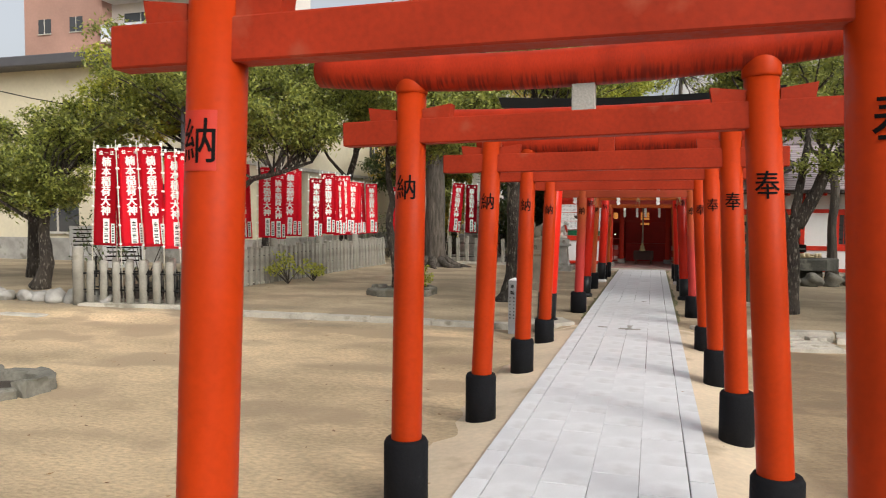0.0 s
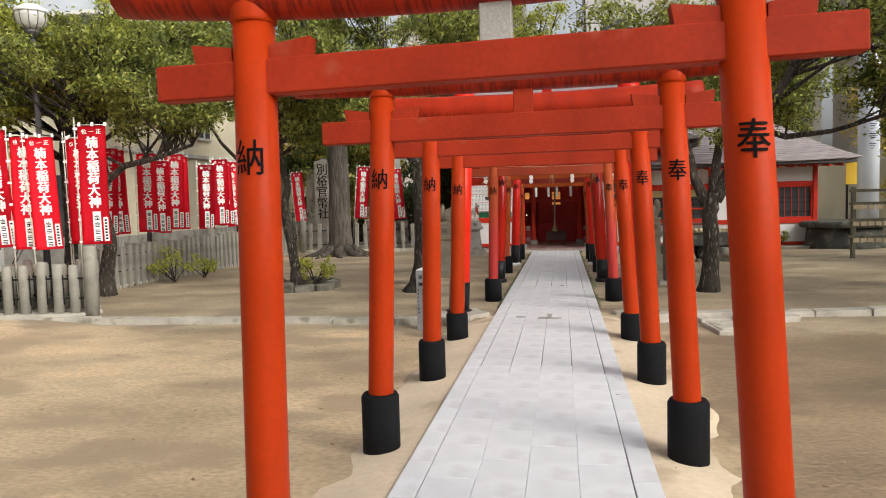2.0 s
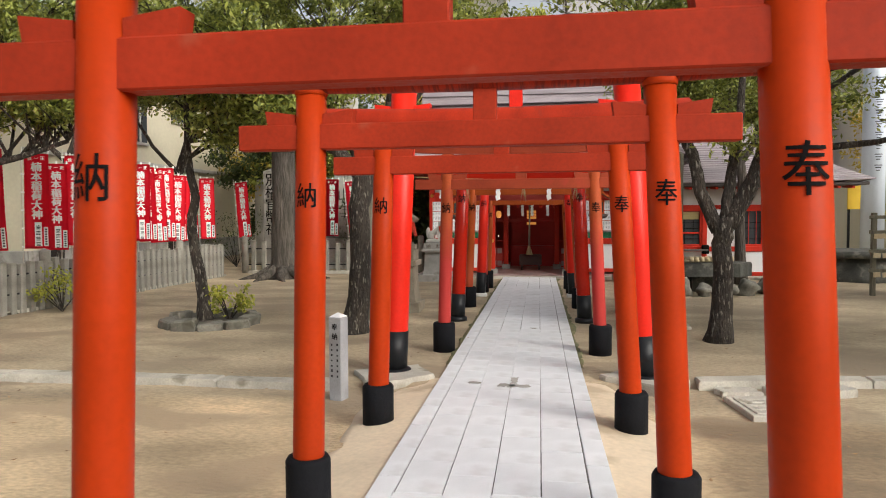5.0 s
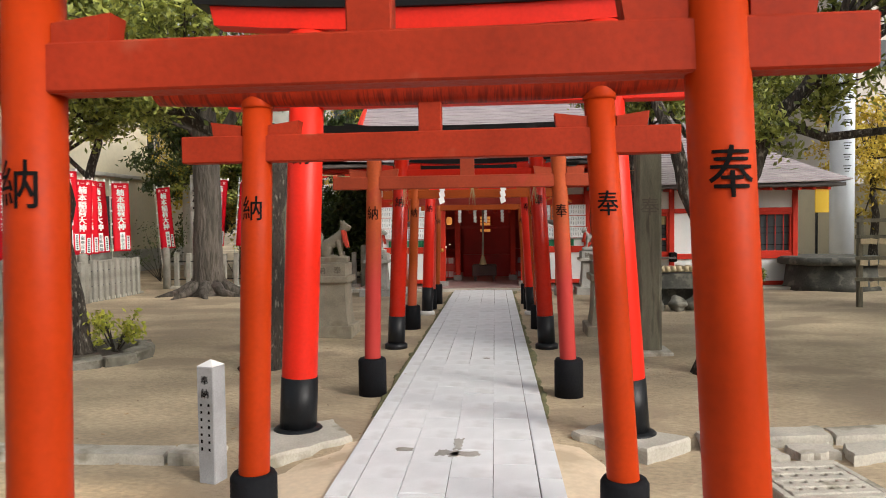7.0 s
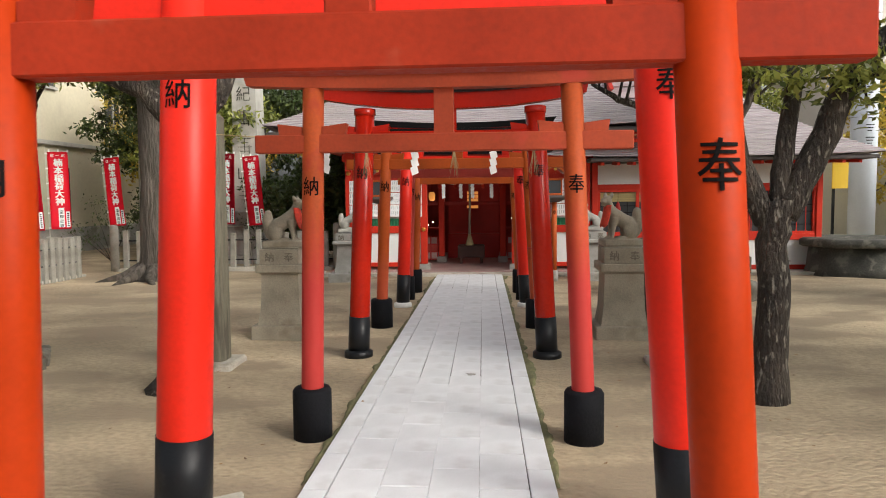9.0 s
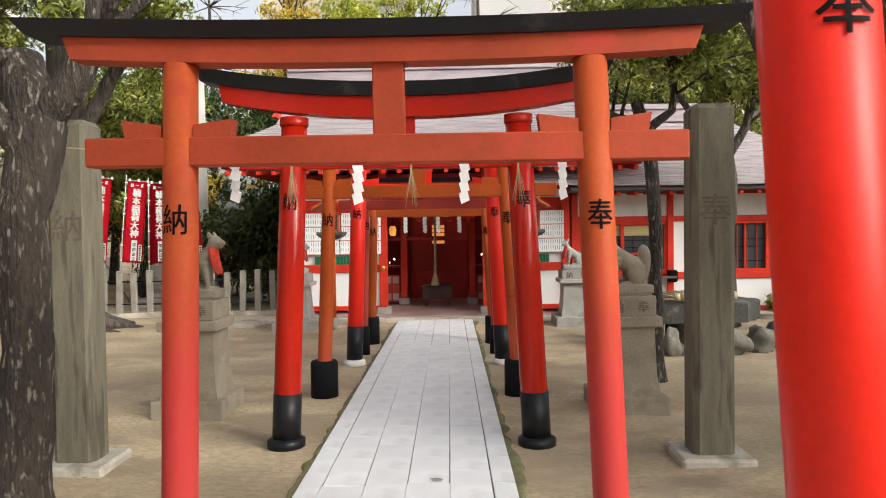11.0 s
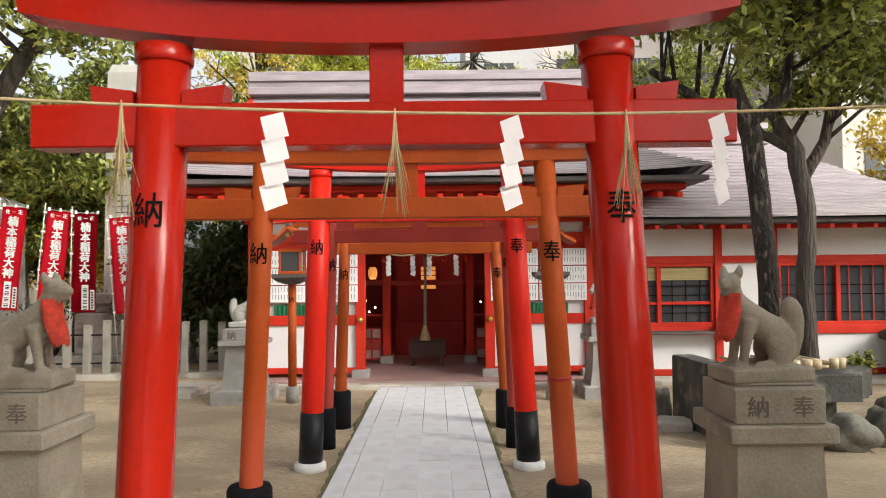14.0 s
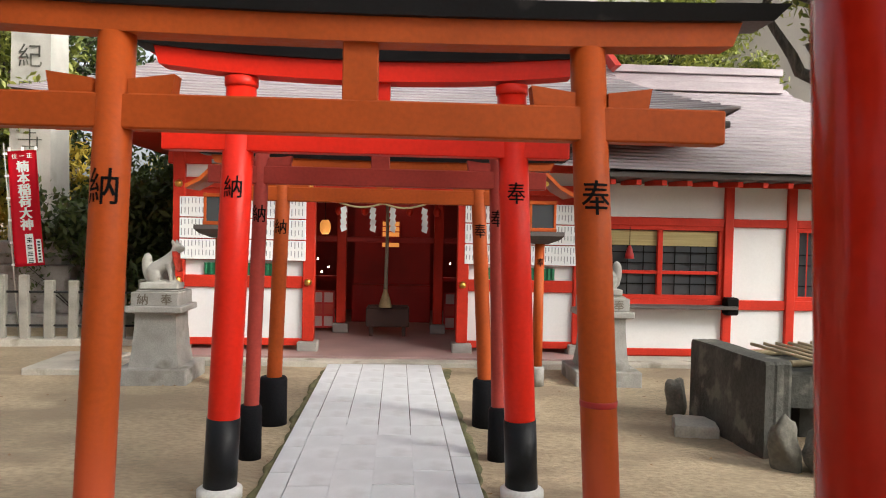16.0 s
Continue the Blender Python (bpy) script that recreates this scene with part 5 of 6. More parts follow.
def banner_parts():
    w, z0, z1 = 0.19, 0.98, 2.6
    nx, nz = 8, 22
    bm = B()
    g = [[bm.verts.new(wave(Vector((-w + 2 * w * i / nx, 0, z0 + (z1 - z0) * j / nz)))) for i in range(nx + 1)] for j in range(nz + 1)]
    for j in range(nz):
        for i in range(nx):
            bm.faces.new((g[j][i], g[j][i + 1], g[j + 1][i + 1], g[j + 1][i])).smooth = True
    bmesh.ops.solidify(bm, geom=bm.faces[:], thickness=-0.003)
    t = thing("banner", (0, 0, 0), "tall red nobori banner with white characters on a thin pole", "banner", "red banners by the fence")
    cloth = part("cloth", bm, FLAG_RED, t)
    bm = B()
    for i, ch in enumerate("楠本稲荷大神"):
        write(bm, ch, 0.16, 0.0, 2.38 - i * 0.163, -0.008, 0, wave, fat=0.009)
    for i, ch in enumerate("位一正"):
        write(bm, ch, 0.066, -0.1 + i * 0.1, 2.525, -0.008, 0, wave, fat=0.003)
    part("lettering", bm, WHITE, cloth)
    bm = B()
    for x0, x1, zt, zb in ((-0.04, 0.07, 1.43, 1.02), (0.1, 0.17, 1.35, 1.02)):
        n = 8
        for i in range(n):
            a, b = zb + (zt - zb) * i / n, zb + (zt - zb) * (i + 1) / n
            bm.faces.new([bm.verts.new(wave(Vector((x, -0.008, z)))) for x, z in ((x0, a), (x1, a), (x1, b), (x0, b))])
    part("name_panel", bm, WHITE, cloth, "white donor panel")
    bm = B()
    for i in range(4):
        z = 1.37 - i * 0.095
        for k in range(3):
            q = [(-0.018, z - k * 0.024), (0.048, z - k * 0.024), (0.048, z - k * 0.024 - 0.012), (-0.018, z - k * 0.024 - 0.012)]
            bm.faces.new([bm.verts.new(wave(Vector((x, -0.011, zz)))) for x, zz in q])
        bm.faces.new([bm.verts.new(wave(Vector((x, -0.011, zz)))) for x, zz in ((0.01, z + 0.01), (0.022, z + 0.01), (0.022, z - 0.065), (0.01, z - 0.065))])
    for i in range(7):
        z = 1.32 - i * 0.042
        bm.faces.new([bm.verts.new(wave(Vector((x, -0.011, zz)))) for x, zz in ((0.118, z), (0.152, z), (0.152, z - 0.022), (0.118, z - 0.022))])
    tagged(part("writing", bm, INK, cloth), kind="stuff")
    part("pole", tube(B(), [(-w - 0.03, 0.01, 0), (-w - 0.03, 0.01, 2.72)], [0.011, 0.008], 8), POLE, t)
    part("cross_bar", tube(B(), [(-w - 0.05, 0.01, 2.615), (w + 0.02, 0.01, 2.615)], [0.006, 0.006], 6), POLE, t)
    bm = B()
    for i in range(6):
        box(bm, -w - 0.045, -w + 0.004, -0.006, 0.024, 1.0 + i * 0.31, 1.03 + i * 0.31)
    for i in range(3):
        box(bm, -w + 0.02 + i * 0.17, -w + 0.05 + i * 0.17, -0.004, 0.02, 2.596, 2.65)
    tagged(part("loop", bm, WHITE, t), kind="stuff")
    return t


banner = banner_parts()
banner.matrix_basis = pose(-6.585, 10.02, 0, 0, 0, 16)
random.seed(77)
spots = [(-8.84, 9.74), (-8.5, 10.0), (-8.22, 9.78), (-7.8, 9.82), (-7.5, 9.86), (-7.18, 9.9), (-7.3, 10.75), (-7.65, 11.25)]
spots += [(-8.62, y) for y in (13.1, 13.62, 14.5, 15.0, 15.45, 15.75, 16.85, 17.65, 18.0, 18.45, 18.75, 19.05, 19.4, 19.9, 20.7)]
spots += [(-8.3, 22.4), (-7.25, 22.4), (-6.55, 22.4), (-5.93, 22.4), (-5.15, 22.4)]
for x, y in spots:
    lean = random.uniform(-2.5, 2.5)
    if y > 21:
        lean = 5 * random.choice((-1, 0.2, 1))
    face = 10 if y > 21 else 27 if y > 12 else 20
    b = copy_thing(banner, pose(x, y, 0, random.uniform(-2, 2), lean, face + random.uniform(-9, 9)) @ Matrix.Scale(random.uniform(0.93, 1.0), 4))

# ---- stone steles behind the fence ----
t = thing("stele", (-5.95, 24.1, 0), "tall pale granite stele with carved seal characters on a stepped base", "stele")
part("shaft", loft(B(), [[(-w, -w, z), (w, -w, z), (w, w, z), (-w, w, z)] for z, w in ((1.2, 0.31), (3.2, 0.295), (5.1, 0.275), (5.25, 0.22))]), PALE_STONE, t)
bm = B()
write(bm, "山", 0.36, -0.02, 2.1, -0.312)
write(bm, "紀", 0.34, 0, 3.95, -0.305)
for z in (4.6, 3.4, 2.75, 1.6):
    for k in range(4):
        w = (0.15, 0.09, 0.17, 0.11)[k]
        box(bm, -w, w, -0.312, -0.27, z + 0.15 - k * 0.1, z + 0.163 - k * 0.1)
    box(bm, -0.008, 0.008, -0.312, -0.27, z - 0.18, z + 0.17)
    box(bm, 0.1, 0.114, -0.312, -0.27, z - 0.2, z + 0.0)
tagged(part("carving", bm, DARK_STONE, t), kind="stuff")
for z0, z1, w in ((1.0, 1.2, 0.62), (0.85, 1.0, 0.55), (0.15, 0.85, 0.7), (-0.05, 0.15, 0.95)):
    part("base_block", box(B(), -w, w, -w * 0.8, w * 0.8, z0, z1 - 0.002, 0.02), STONE, t)
t = thing("stele", (-8.15, 24.0, 0), "slender grey stone pillar with carved characters", "stele")
p = part("shaft", loft(B(), [[(-w, -w, z), (w, -w, z), (w, w, z), (-w, w, z)] for z, w in ((0, 0.25), (2.8, 0.24), (2.92, 0.02))]), STONE, t)
bm = B()
for i, ch in enumerate("別格官幣社"):
    write(bm, ch, 0.36, 0, 2.55 - i * 0.36, -0.252, fat=0.004)
tagged(part("carving", bm, INK, p), kind="stuff")
t = thing("stele", (-8.9, 25.3, 0), "plain cream stone pillar behind the banners", "stele")
part("shaft", loft(B(), [[(-w, -w, z), (w, -w, z), (w, w, z), (-w, w, z)] for z, w in ((0, 0.3), (2.6, 0.28), (2.7, 0.05))]), PALE_STONE, t)


# ---- trees ----
def leaf_cloud(name, centres, per, spread, size, material, parent, seed, label=""):
    """Many small folded leaves round the given twig ends."""
    rng = np.random.default_rng(seed)
    c = np.repeat(np.array(centres, dtype=float), per, axis=0)
    n = len(c)
    d = rng.normal(size=(n, 3))
    d /= np.linalg.norm(d, axis=1)[:, None]
    rad = np.abs(rng.normal(0.55, 0.3, size=(n, 1)))
    c = c + d * rad * np.array(spread)
    u = rng.normal(size=(n, 3))
    u /= np.linalg.norm(u, axis=1)[:, None]
    w = np.cross(u, rng.normal(size=(n, 3)) + np.array((0, 0, 1.5)))
    w /= np.linalg.norm(w, axis=1)[:, None] + 1e-9
    s = size * rng.uniform(0.6, 1.3, size=(n, 1))
    verts = np.stack([c - u * s, c + w * s * 0.42, c + u * s, c - w * s * 0.42], axis=1).reshape(-1, 3)
    me = bpy.data.meshes.new(name)
    me.vertices.add(n * 4)
    me.vertices.foreach_set("co", verts.ravel())
    me.loops.add(n * 4)
    me.loops.foreach_set("vertex_index", np.arange(n * 4, dtype=np.int32))
    me.polygons.add(n)
    me.polygons.foreach_set("loop_start", np.arange(0, n * 4, 4, dtype=np.int32))
    me.update()
    me.validate()
    me.materials.append(material)
    ob = new(name, me)
    ob.parent = parent
    return tagged(ob, label) if label else ob


def tree(at, trunk, radii, crowns, label, bark, leaf, seed, tips=40, per=130, spread=(0.3, 0.3, 0.2), size=0.042, limbs=(), roots=True):
    """trunk: points from the base; limbs: (start index, points, radius); crowns: (centre, half sizes, share)."""
    random.seed(seed)
    t = thing("tree", at, label, "tree")
    bm = B()
    def wob(pts):
        pts = [Vector(p) for p in pts]
        out = []
        for i in range(len(pts) - 1):
            for k in range(4):
                q = pts[i].lerp(pts[i + 1], k / 4)
                out.append(q + Vector((random.uniform(-1, 1), random.uniform(-1, 1), 0)) * 0.012)
        return out + [pts[-1]]
    def rad(rs, n):
        return [float(np.interp(i / (n - 1), np.linspace(0, 1, len(rs)), rs)) for i in range(n)]
    tp = wob(trunk)
    tr = rad(radii, len(tp))
    if roots:
        tr[0] *= 1.35
        tr[1] *= 1.12
    tube(bm, tp, tr, 14)
    hubs = [(p, r) for p, r in zip(tp, tr)][len(tp) * 2 // 3:]
    for pts, r in limbs:
        lp = wob(pts)
        lr = rad([r, r * 0.8, r * 0.45], len(lp))
        tube(bm, lp, lr, 10)
        hubs += list(zip(lp, lr))[len(lp) // 3:]
    ends = []
    total = sum(c[2] for c in crowns)
    for centre, half, share in crowns:
        for k in range(max(2, int(tips * share / total))):
            while True:
                q = Vector((random.uniform(-1, 1), random.uniform(-1, 1), random.uniform(-1, 1)))
                if q.length < 1:
                    break
            q = q * (0.55 + 0.45 * q.length)
            end = Vector(centre) + Vector((q.x * half[0], q.y * half[1], q.z * half[2]))
            p, r = min(hubs, key=lambda h: (h[0] - end).length * random.uniform(0.8, 1.5) + max(0, h[0].z - end.z) * 0.8)
            m = p.lerp(end, 0.5) + Vector((random.uniform(-1, 1), random.uniform(-1, 1), random.uniform(-0.2, 1))) * 0.12 * (end - p).length
            rr = max(0.008, min(r * 0.5, 0.05))
            tube(bm, [p, p.lerp(m, 0.5), m, end], [rr, rr * 0.8, rr * 0.55, 0.004], 6)
            ends += [end, m.lerp(end, 0.5)]
            for w in range(2):
                e2 = end + Vector((random.uniform(-1, 1), random.uniform(-1, 1), random.uniform(-0.5, 0.7))) * 0.4 * spread[0] / 0.3
                tube(bm, [m.lerp(end, 0.4), m.lerp(end, 0.4).lerp(e2, 0.6), e2], [rr * 0.4, rr * 0.3, 0.003], 5)
                ends.append(e2)
    part("trunk", bm, bark, t)
    if per:
        leaf_cloud("crown", ends, per, spread, size, leaf, t, seed)
    return t


EVER = "evergreen tree with rough bark and dense small leaves"
# forked tree right of the path
tree((1.88, 12.3, 0), [(0, 0, -0.05), (0.04, 0, 0.6), (0.02, 0, 1.15), (0.05, 0, 1.45)], [0.14, 0.115, 0.11, 0.125],
     [((-0.5, 0.3, 4.0), (1.5, 1.2, 0.6), 1.4), ((1.9, -0.2, 3.9), (1.5, 1.5, 0.7), 1.8), ((0.5, -0.3, 2.5), (0.7, 0.5, 0.3), 0.35), ((2.5, -1.8, 3.0), (0.9, 0.8, 0.5), 0.6)], "forked " + EVER, BARK, LEAF, 1, 52, 95,
     limbs=[([(-0.02, 0, 1.3), (-0.22, 0, 1.75), (-0.32, 0.05, 2.2), (-0.5, 0.2, 2.7), (-0.6, 0.3, 3.6)], 0.085), ([(0.05, 0, 1.4), (0.12, 0.05, 1.9), (0.2, 0.1, 2.4), (0.3, 0.2, 3.4)], 0.075),
            ([(0.08, 0, 1.35), (0.32, 0, 1.8), (0.5, 0, 2.3), (0.85, -0.1, 2.7), (1.1, -0.2, 3.2)], 0.11), ([(0.6, 0, 2.4), (1.1, 0.1, 2.25), (1.7, 0, 2.3), (2.4, -0.3, 2.5)], 0.05)])
# slim tree in the stone ring
tree((-4.85, 12.95, 0), [(0, 0, 0), (-0.08, 0, 0.7), (-0.2, 0, 1.3), (-0.12, 0, 1.75), (-0.22, 0, 2.3), (-0.25, 0, 3.2)], [0.095, 0.078, 0.07, 0.06, 0.05, 0.03],
     [((-0.3, 0, 3.6), (1.2, 1.0, 0.8), 2), ((0.6, -0.2, 2.9), (0.8, 0.7, 0.5), 0.8)], "slim leaning evergreen tree in a ring of stones", BARK, LEAF, 2, 34, 110)
# leaning tree between the gates on the left
tree((-2.55, 12.45, 0), [(-0.05, 0, -0.05), (0.02, 0, 0.3), (0.06, 0, 0.9), (0.05, 0, 1.6), (0.12, 0.05, 2.1), (0.0, 0.1, 2.5)], [0.2, 0.15, 0.13, 0.13, 0.15, 0.12],
     [((-1.6, -0.4, 3.7), (1.5, 1.3, 0.7), 2), ((0.9, 0.4, 4.1), (1.5, 1.0, 0.6), 1.4), ((-0.9, -0.6, 2.9), (0.8, 0.6, 0.3), 0.5)], "crooked " + EVER, BARK, LEAF, 3, 70, 120,
     limbs=[([(0.08, 0, 2.0), (-0.25, 0, 2.35), (-0.7, -0.1, 2.55), (-1.3, -0.2, 2.9)], 0.1), ([(0.1, 0.05, 2.1), (0.3, 0.05, 2.3), (0.42, 0.1, 2.6), (0.45, 0.2, 3.2)], 0.11)])
# big old tree at the back fence
tree((-6.4, 20.1, 0), [(0, 0, -0.1), (0, 0, 0.5), (0.02, 0, 1.8), (0.0, 0, 3.4), (-0.1, 0, 5.0)], [0.42, 0.31, 0.28, 0.27, 0.2],
     [((0.2, -0.6, 6.2), (2.6, 2.0, 1.4), 3), ((1.6, -1.2, 4.6), (1.2, 1.0, 0.6), 1), ((-1.5, -0.5, 4.4), (1.2, 1.2, 0.8), 1.2)], "large old evergreen tree with thick grey furrowed trunk", BARK_GREY, LEAF, 4, 60, 120, (0.36, 0.36, 0.26), 0.06,
     limbs=[([(0, 0, 2.8), (0.5, -0.1, 3.5), (1.1, -0.2, 4.4), (1.6, -0.5, 5.2)], 0.14), ([(0, 0, 3.2), (-0.6, 0, 4.0), (-1.2, -0.2, 4.6)], 0.14)])
random.seed(9)
bm = B()
for i in range(9):
    a = i * 0.7
    tube(bm, [(-6.4 + math.cos(a) * 0.25, 20.1 + math.sin(a) * 0.25, 0.22), (-6.4 + math.cos(a) * 0.6, 20.1 + math.sin(a) * 0.6, 0.06), (-6.4 + math.cos(a + 0.2) * random.uniform(0.9, 1.3), 20.1 + math.sin(a + 0.2) * 1.0, -0.03)], [0.14, 0.09, 0.03], 8)
tagged(part("tree_root", bm, BARK_GREY), "spreading surface roots of the old tree", "roots")
# tree leaning over the banners
tree((-8.0, 12.05, 0), [(0.05, 0, 0), (0.1, 0, 0.4), (0.35, -0.2, 0.9), (0.2, -0.2, 1.5), (0.35, -0.3, 2.0), (0.2, -0.3, 3.0)], [0.15, 0.12, 0.11, 0.1, 0.1, 0.06],
     [((-0.6, -0.6, 4.0), (2.0, 1.6, 0.9), 3), ((1.4, -0.4, 3.1), (1.2, 1.1, 0.75), 1.8), ((1.7, 0.6, 4.1), (1.4, 1.2, 0.7), 1.4)], "bushy " + EVER, BARK, LEAF, 5, 80, 130,
     limbs=[([(0.3, -0.25, 1.85), (0.75, -0.3, 2.15), (1.3, -0.3, 2.25), (1.9, -0.2, 2.45)], 0.06)])
tree((-9.6, 13.4, 0), [(0, 0, 0), (0.05, 0, 1.2), (0, 0, 2.4), (0.1, 0, 4.0)], [0.13, 0.11, 0.1, 0.05],
     [((0.4, -0.9, 4.3), (1.9, 1.4, 1.0), 2), ((-0.5, -1.4, 3.3), (1.4, 1.0, 0.6), 1), ((1.5, -0.6, 3.4), (1.0, 0.9, 0.5), 0.8)], "lime-leaved tree behind the banners", BARK, LEAF_LIME, 6, 78, 130)
# trees at the far left of the yard
tree((-11.9, 11.4, 0), [(0, 0, 0), (0.2, 0, 0.5), (0.1, 0, 1.2), (0.3, 0, 2.0)], [0.16, 0.13, 0.1, 0.06],
     [((-0.1, -0.3, 2.4), (1.6, 1.3, 0.9), 2), ((1.3, 0.2, 3.2), (1.3, 1.0, 0.6), 1)], "low spreading evergreen tree by the edging stones", BARK, LEAF, 7, 56, 130)
tree((-14.0, 13.3, 0), [(0, 0, 0), (0, 0, 1.4), (0.1, 0, 3.0)], [0.17, 0.15, 0.1],
     [((0.3, 0, 3.2), (2.2, 1.4, 0.9), 2), ((0, 0, 1.9), (1.6, 1.0, 0.6), 1)], "dense evergreen tree near the cream building", BARK, LEAF, 8, 50, 110)
# slim trees before the office
tree((1.8, 15.75, 0), [(0, 0, -0.05), (0.02, 0.1, 0.8), (0.05, 0.2, 1.6), (0.02, 0.3, 2.4), (-0.1, 0.35, 2.8)], [0.085, 0.07, 0.068, 0.07, 0.06],
     [((0.6, 0.3, 3.7), (1.4, 1.0, 0.6), 2), ((-0.2, 0.2, 3.4), (0.6, 0.5, 0.35), 0.5)], "slim evergreen tree before the office with lichen-spotted bark", BARK, LEAF, 9, 36, 110,
     limbs=[([(-0.02, 0.3, 2.55), (-0.35, 0.3, 2.66), (-0.7, 0.2, 2.85)], 0.05), ([(0.0, 0.3, 2.5), (0.25, 0.3, 2.7), (0.3, 0.3, 3.3)], 0.05)])
tree((3.95, 19.6, 0), [(0, 0, 0), (-0.03, 0, 1.2), (0.02, 0, 2.2), (-0.1, 0, 2.9), (-0.4, 0, 3.4)], [0.125, 0.1, 0.1, 0.1, 0.07],
     [((0.4, -0.4, 4.7), (1.9, 1.4, 0.9), 2), ((0.9, -0.5, 3.7), (1.3, 0.9, 0.45), 0.9)], "grey-barked tree rising before the office wall", BARK_GREY, LEAF, 10, 40, 110, (0.34, 0.34, 0.25), 0.055,
     limbs=[([(0, 0, 2.6), (0.25, 0, 3.0), (0.4, 0, 3.8)], 0.08), ([(-0.1, 0, 2.9), (-0.5, 0, 3.1), (-0.9, 0, 3.7)], 0.07)])
tree((5.4, 12.6, 0), [(0, 0, 0), (0.1, 0, 1.5), (0.05, 0, 3.0)], [0.16, 0.13, 0.08],
     [((-0.1, 0.2, 3.0), (1.5, 1.6, 1.1), 2), ((-0.7, 0.6, 4.3), (1.5, 1.5, 0.8), 1)], "evergreen tree with low drooping branches", BARK, LEAF, 11, 60, 130)
# slender trees behind the fence, before the cream building
for q, (x, y, lean) in enumerate(((-10.3, 17.2, 0.5), (-9.8, 21.0, 0.35))):
    tree((x, y, 0), [(0, 0, 0), (0.1, 0, 1.2), (lean * 0.6, 0, 2.4), (lean * 1.4, 0, 3.4), (lean * 1.6, 0, 4.6)], [0.15, 0.12, 0.11, 0.09, 0.05],
         [((lean * 1.5, -0.2, 5.3), (2.0, 1.6, 0.9), 3), ((lean * 1.5 - 1.3, -0.6, 4.4), (0.9, 0.8, 0.4), 0.6)], "leaning evergreen tree behind the fence", BARK, LEAF, 70 + q, 56, 115,
         limbs=[([(lean * 0.7, 0, 2.6), (-0.4, -0.1, 3.3), (-0.9, -0.2, 4.2)], 0.06)])
# background wood
random.seed(55)
for i, (x, y, h, lf, lab) in enumerate(((-9.5, 26.5, 5.6, LEAF_DARK, "dark"), (-7.2, 27.5, 6.0, LEAF_DARK, "dark"), (-4.6, 27.0, 5.2, LEAF_DARK, "dark"), (-4.2, 24.2, 2.0, LEAF_DARK, "low dark"),
                                      (-10.5, 30, 6.0, LEAF_YELLOW, "yellow autumn"), (-5.8, 32.5, 11.5, LEAF_YELLOW, "yellow autumn"), (-2.0, 34, 10.5, LEAF_LIME, "pale"), (2.5, 36, 8.5, LEAF, "tall green"),
                                      (6.5, 30, 6.5, LEAF, "tall green"), (10.5, 27, 5.0, LEAF_YELLOW, "yellow autumn"), (9.5, 15, 5.0, LEAF, "green"), (-7.9, 26.0, 3.4, LEAF_YELLOW, "small yellow"), (-7.3, 25.0, 5.6, LEAF, "green"), (-3.4, 29.5, 8.6, LEAF_LIME, "pale"), (5.2, 28.6, 7.2, LEAF, "tall green"), (8.0, 9.0, 5.0, LEAF, "green"))):
    sc = h / 5
    tree((x, y, 0), [(0, 0, 0), (0.1, 0, h * 0.3), (0, 0.1, h * 0.62)], [0.06 * sc + 0.06, 0.1 * sc, 0.05 * sc],
         [((0, 0, h * 0.72), (1.3 + 0.55 * sc, 1.2 * sc + 0.4, h * 0.3), 3), ((0.2, -0.3, h * 0.35), (1.3, 0.9, h * 0.18), 1.2 if lf is LEAF_DARK else 0.3)], lab + " tree behind the yard", BARK, lf, 100 + i,
         46 if lf is not LEAF_YELLOW else 34, 110 if lf is not LEAF_YELLOW else 60, (0.42, 0.42, 0.32), 0.075)
for i, (x, y, h) in enumerate(((-7.8, 31, 10), (0.5, 31, 10.5), (3.4, 31, 10))):
    tree((x, y, 0), [(0, 0, 0), (0.1, 0, h * 0.4), (0, 0, h)], [0.14, 0.1, 0.02], [((0, 0, h * 0.75), (1.6, 1.4, h * 0.3), 1)], "bare winter tree with fine twigs", BARK_GREY, LEAF, 140 + i, 34, 0)


def shrub(x, y, w, h, leaf, seed, label):
    random.seed(seed)
    t = thing("shrub", (x, y, 0), label, "shrub")
    bm, ends = B(), []
    for i in range(9):
        e = Vector((random.uniform(-w, w), random.uniform(-w, w) * 0.7, h * random.uniform(0.4, 1)))
        tube(bm, [(0, 0, 0), e * 0.5 + Vector((0, 0, 0.05)), e], [0.012, 0.008, 0.003], 5)
        ends += [e, e * 0.75]
    part("stem", bm, BARK, t)
    leaf_cloud("leaves", ends, 26, (w * 0.35, w * 0.35, h * 0.2), 0.04, leaf, t, seed)


shrub(-7.75, 13.9, 0.5, 0.75, LEAF_LIME, 201, "sparse light green shrub by the fence")
shrub(-7.5, 14.6, 0.35, 0.45, LEAF_LIME, 202, "small light green shrub by the fence")
shrub(-4.6, 13.15, 0.35, 0.55, LEAF_LIME, 203, "light green shrub in the stone ring")
shrub(5.1, 20.6, 0.2, 0.4, LEAF, 204, "small thin shrub before the office wall")
for i, (x, y) in enumerate(((-9.7, 11.7), (-10.9, 12.3))):
    shrub(x, y, 0.8, 1.7, LEAF_DARK, 206 + i, "dark leafy undergrowth behind the banners")
for i, x in enumerate((-9.2, -7.3, -5.0, -3.7)):
    shrub(x, 23.6 + 0.5 * (i % 2), 0.9, 1.6, LEAF_DARK, 210 + i, "dark undergrowth behind the back fence")


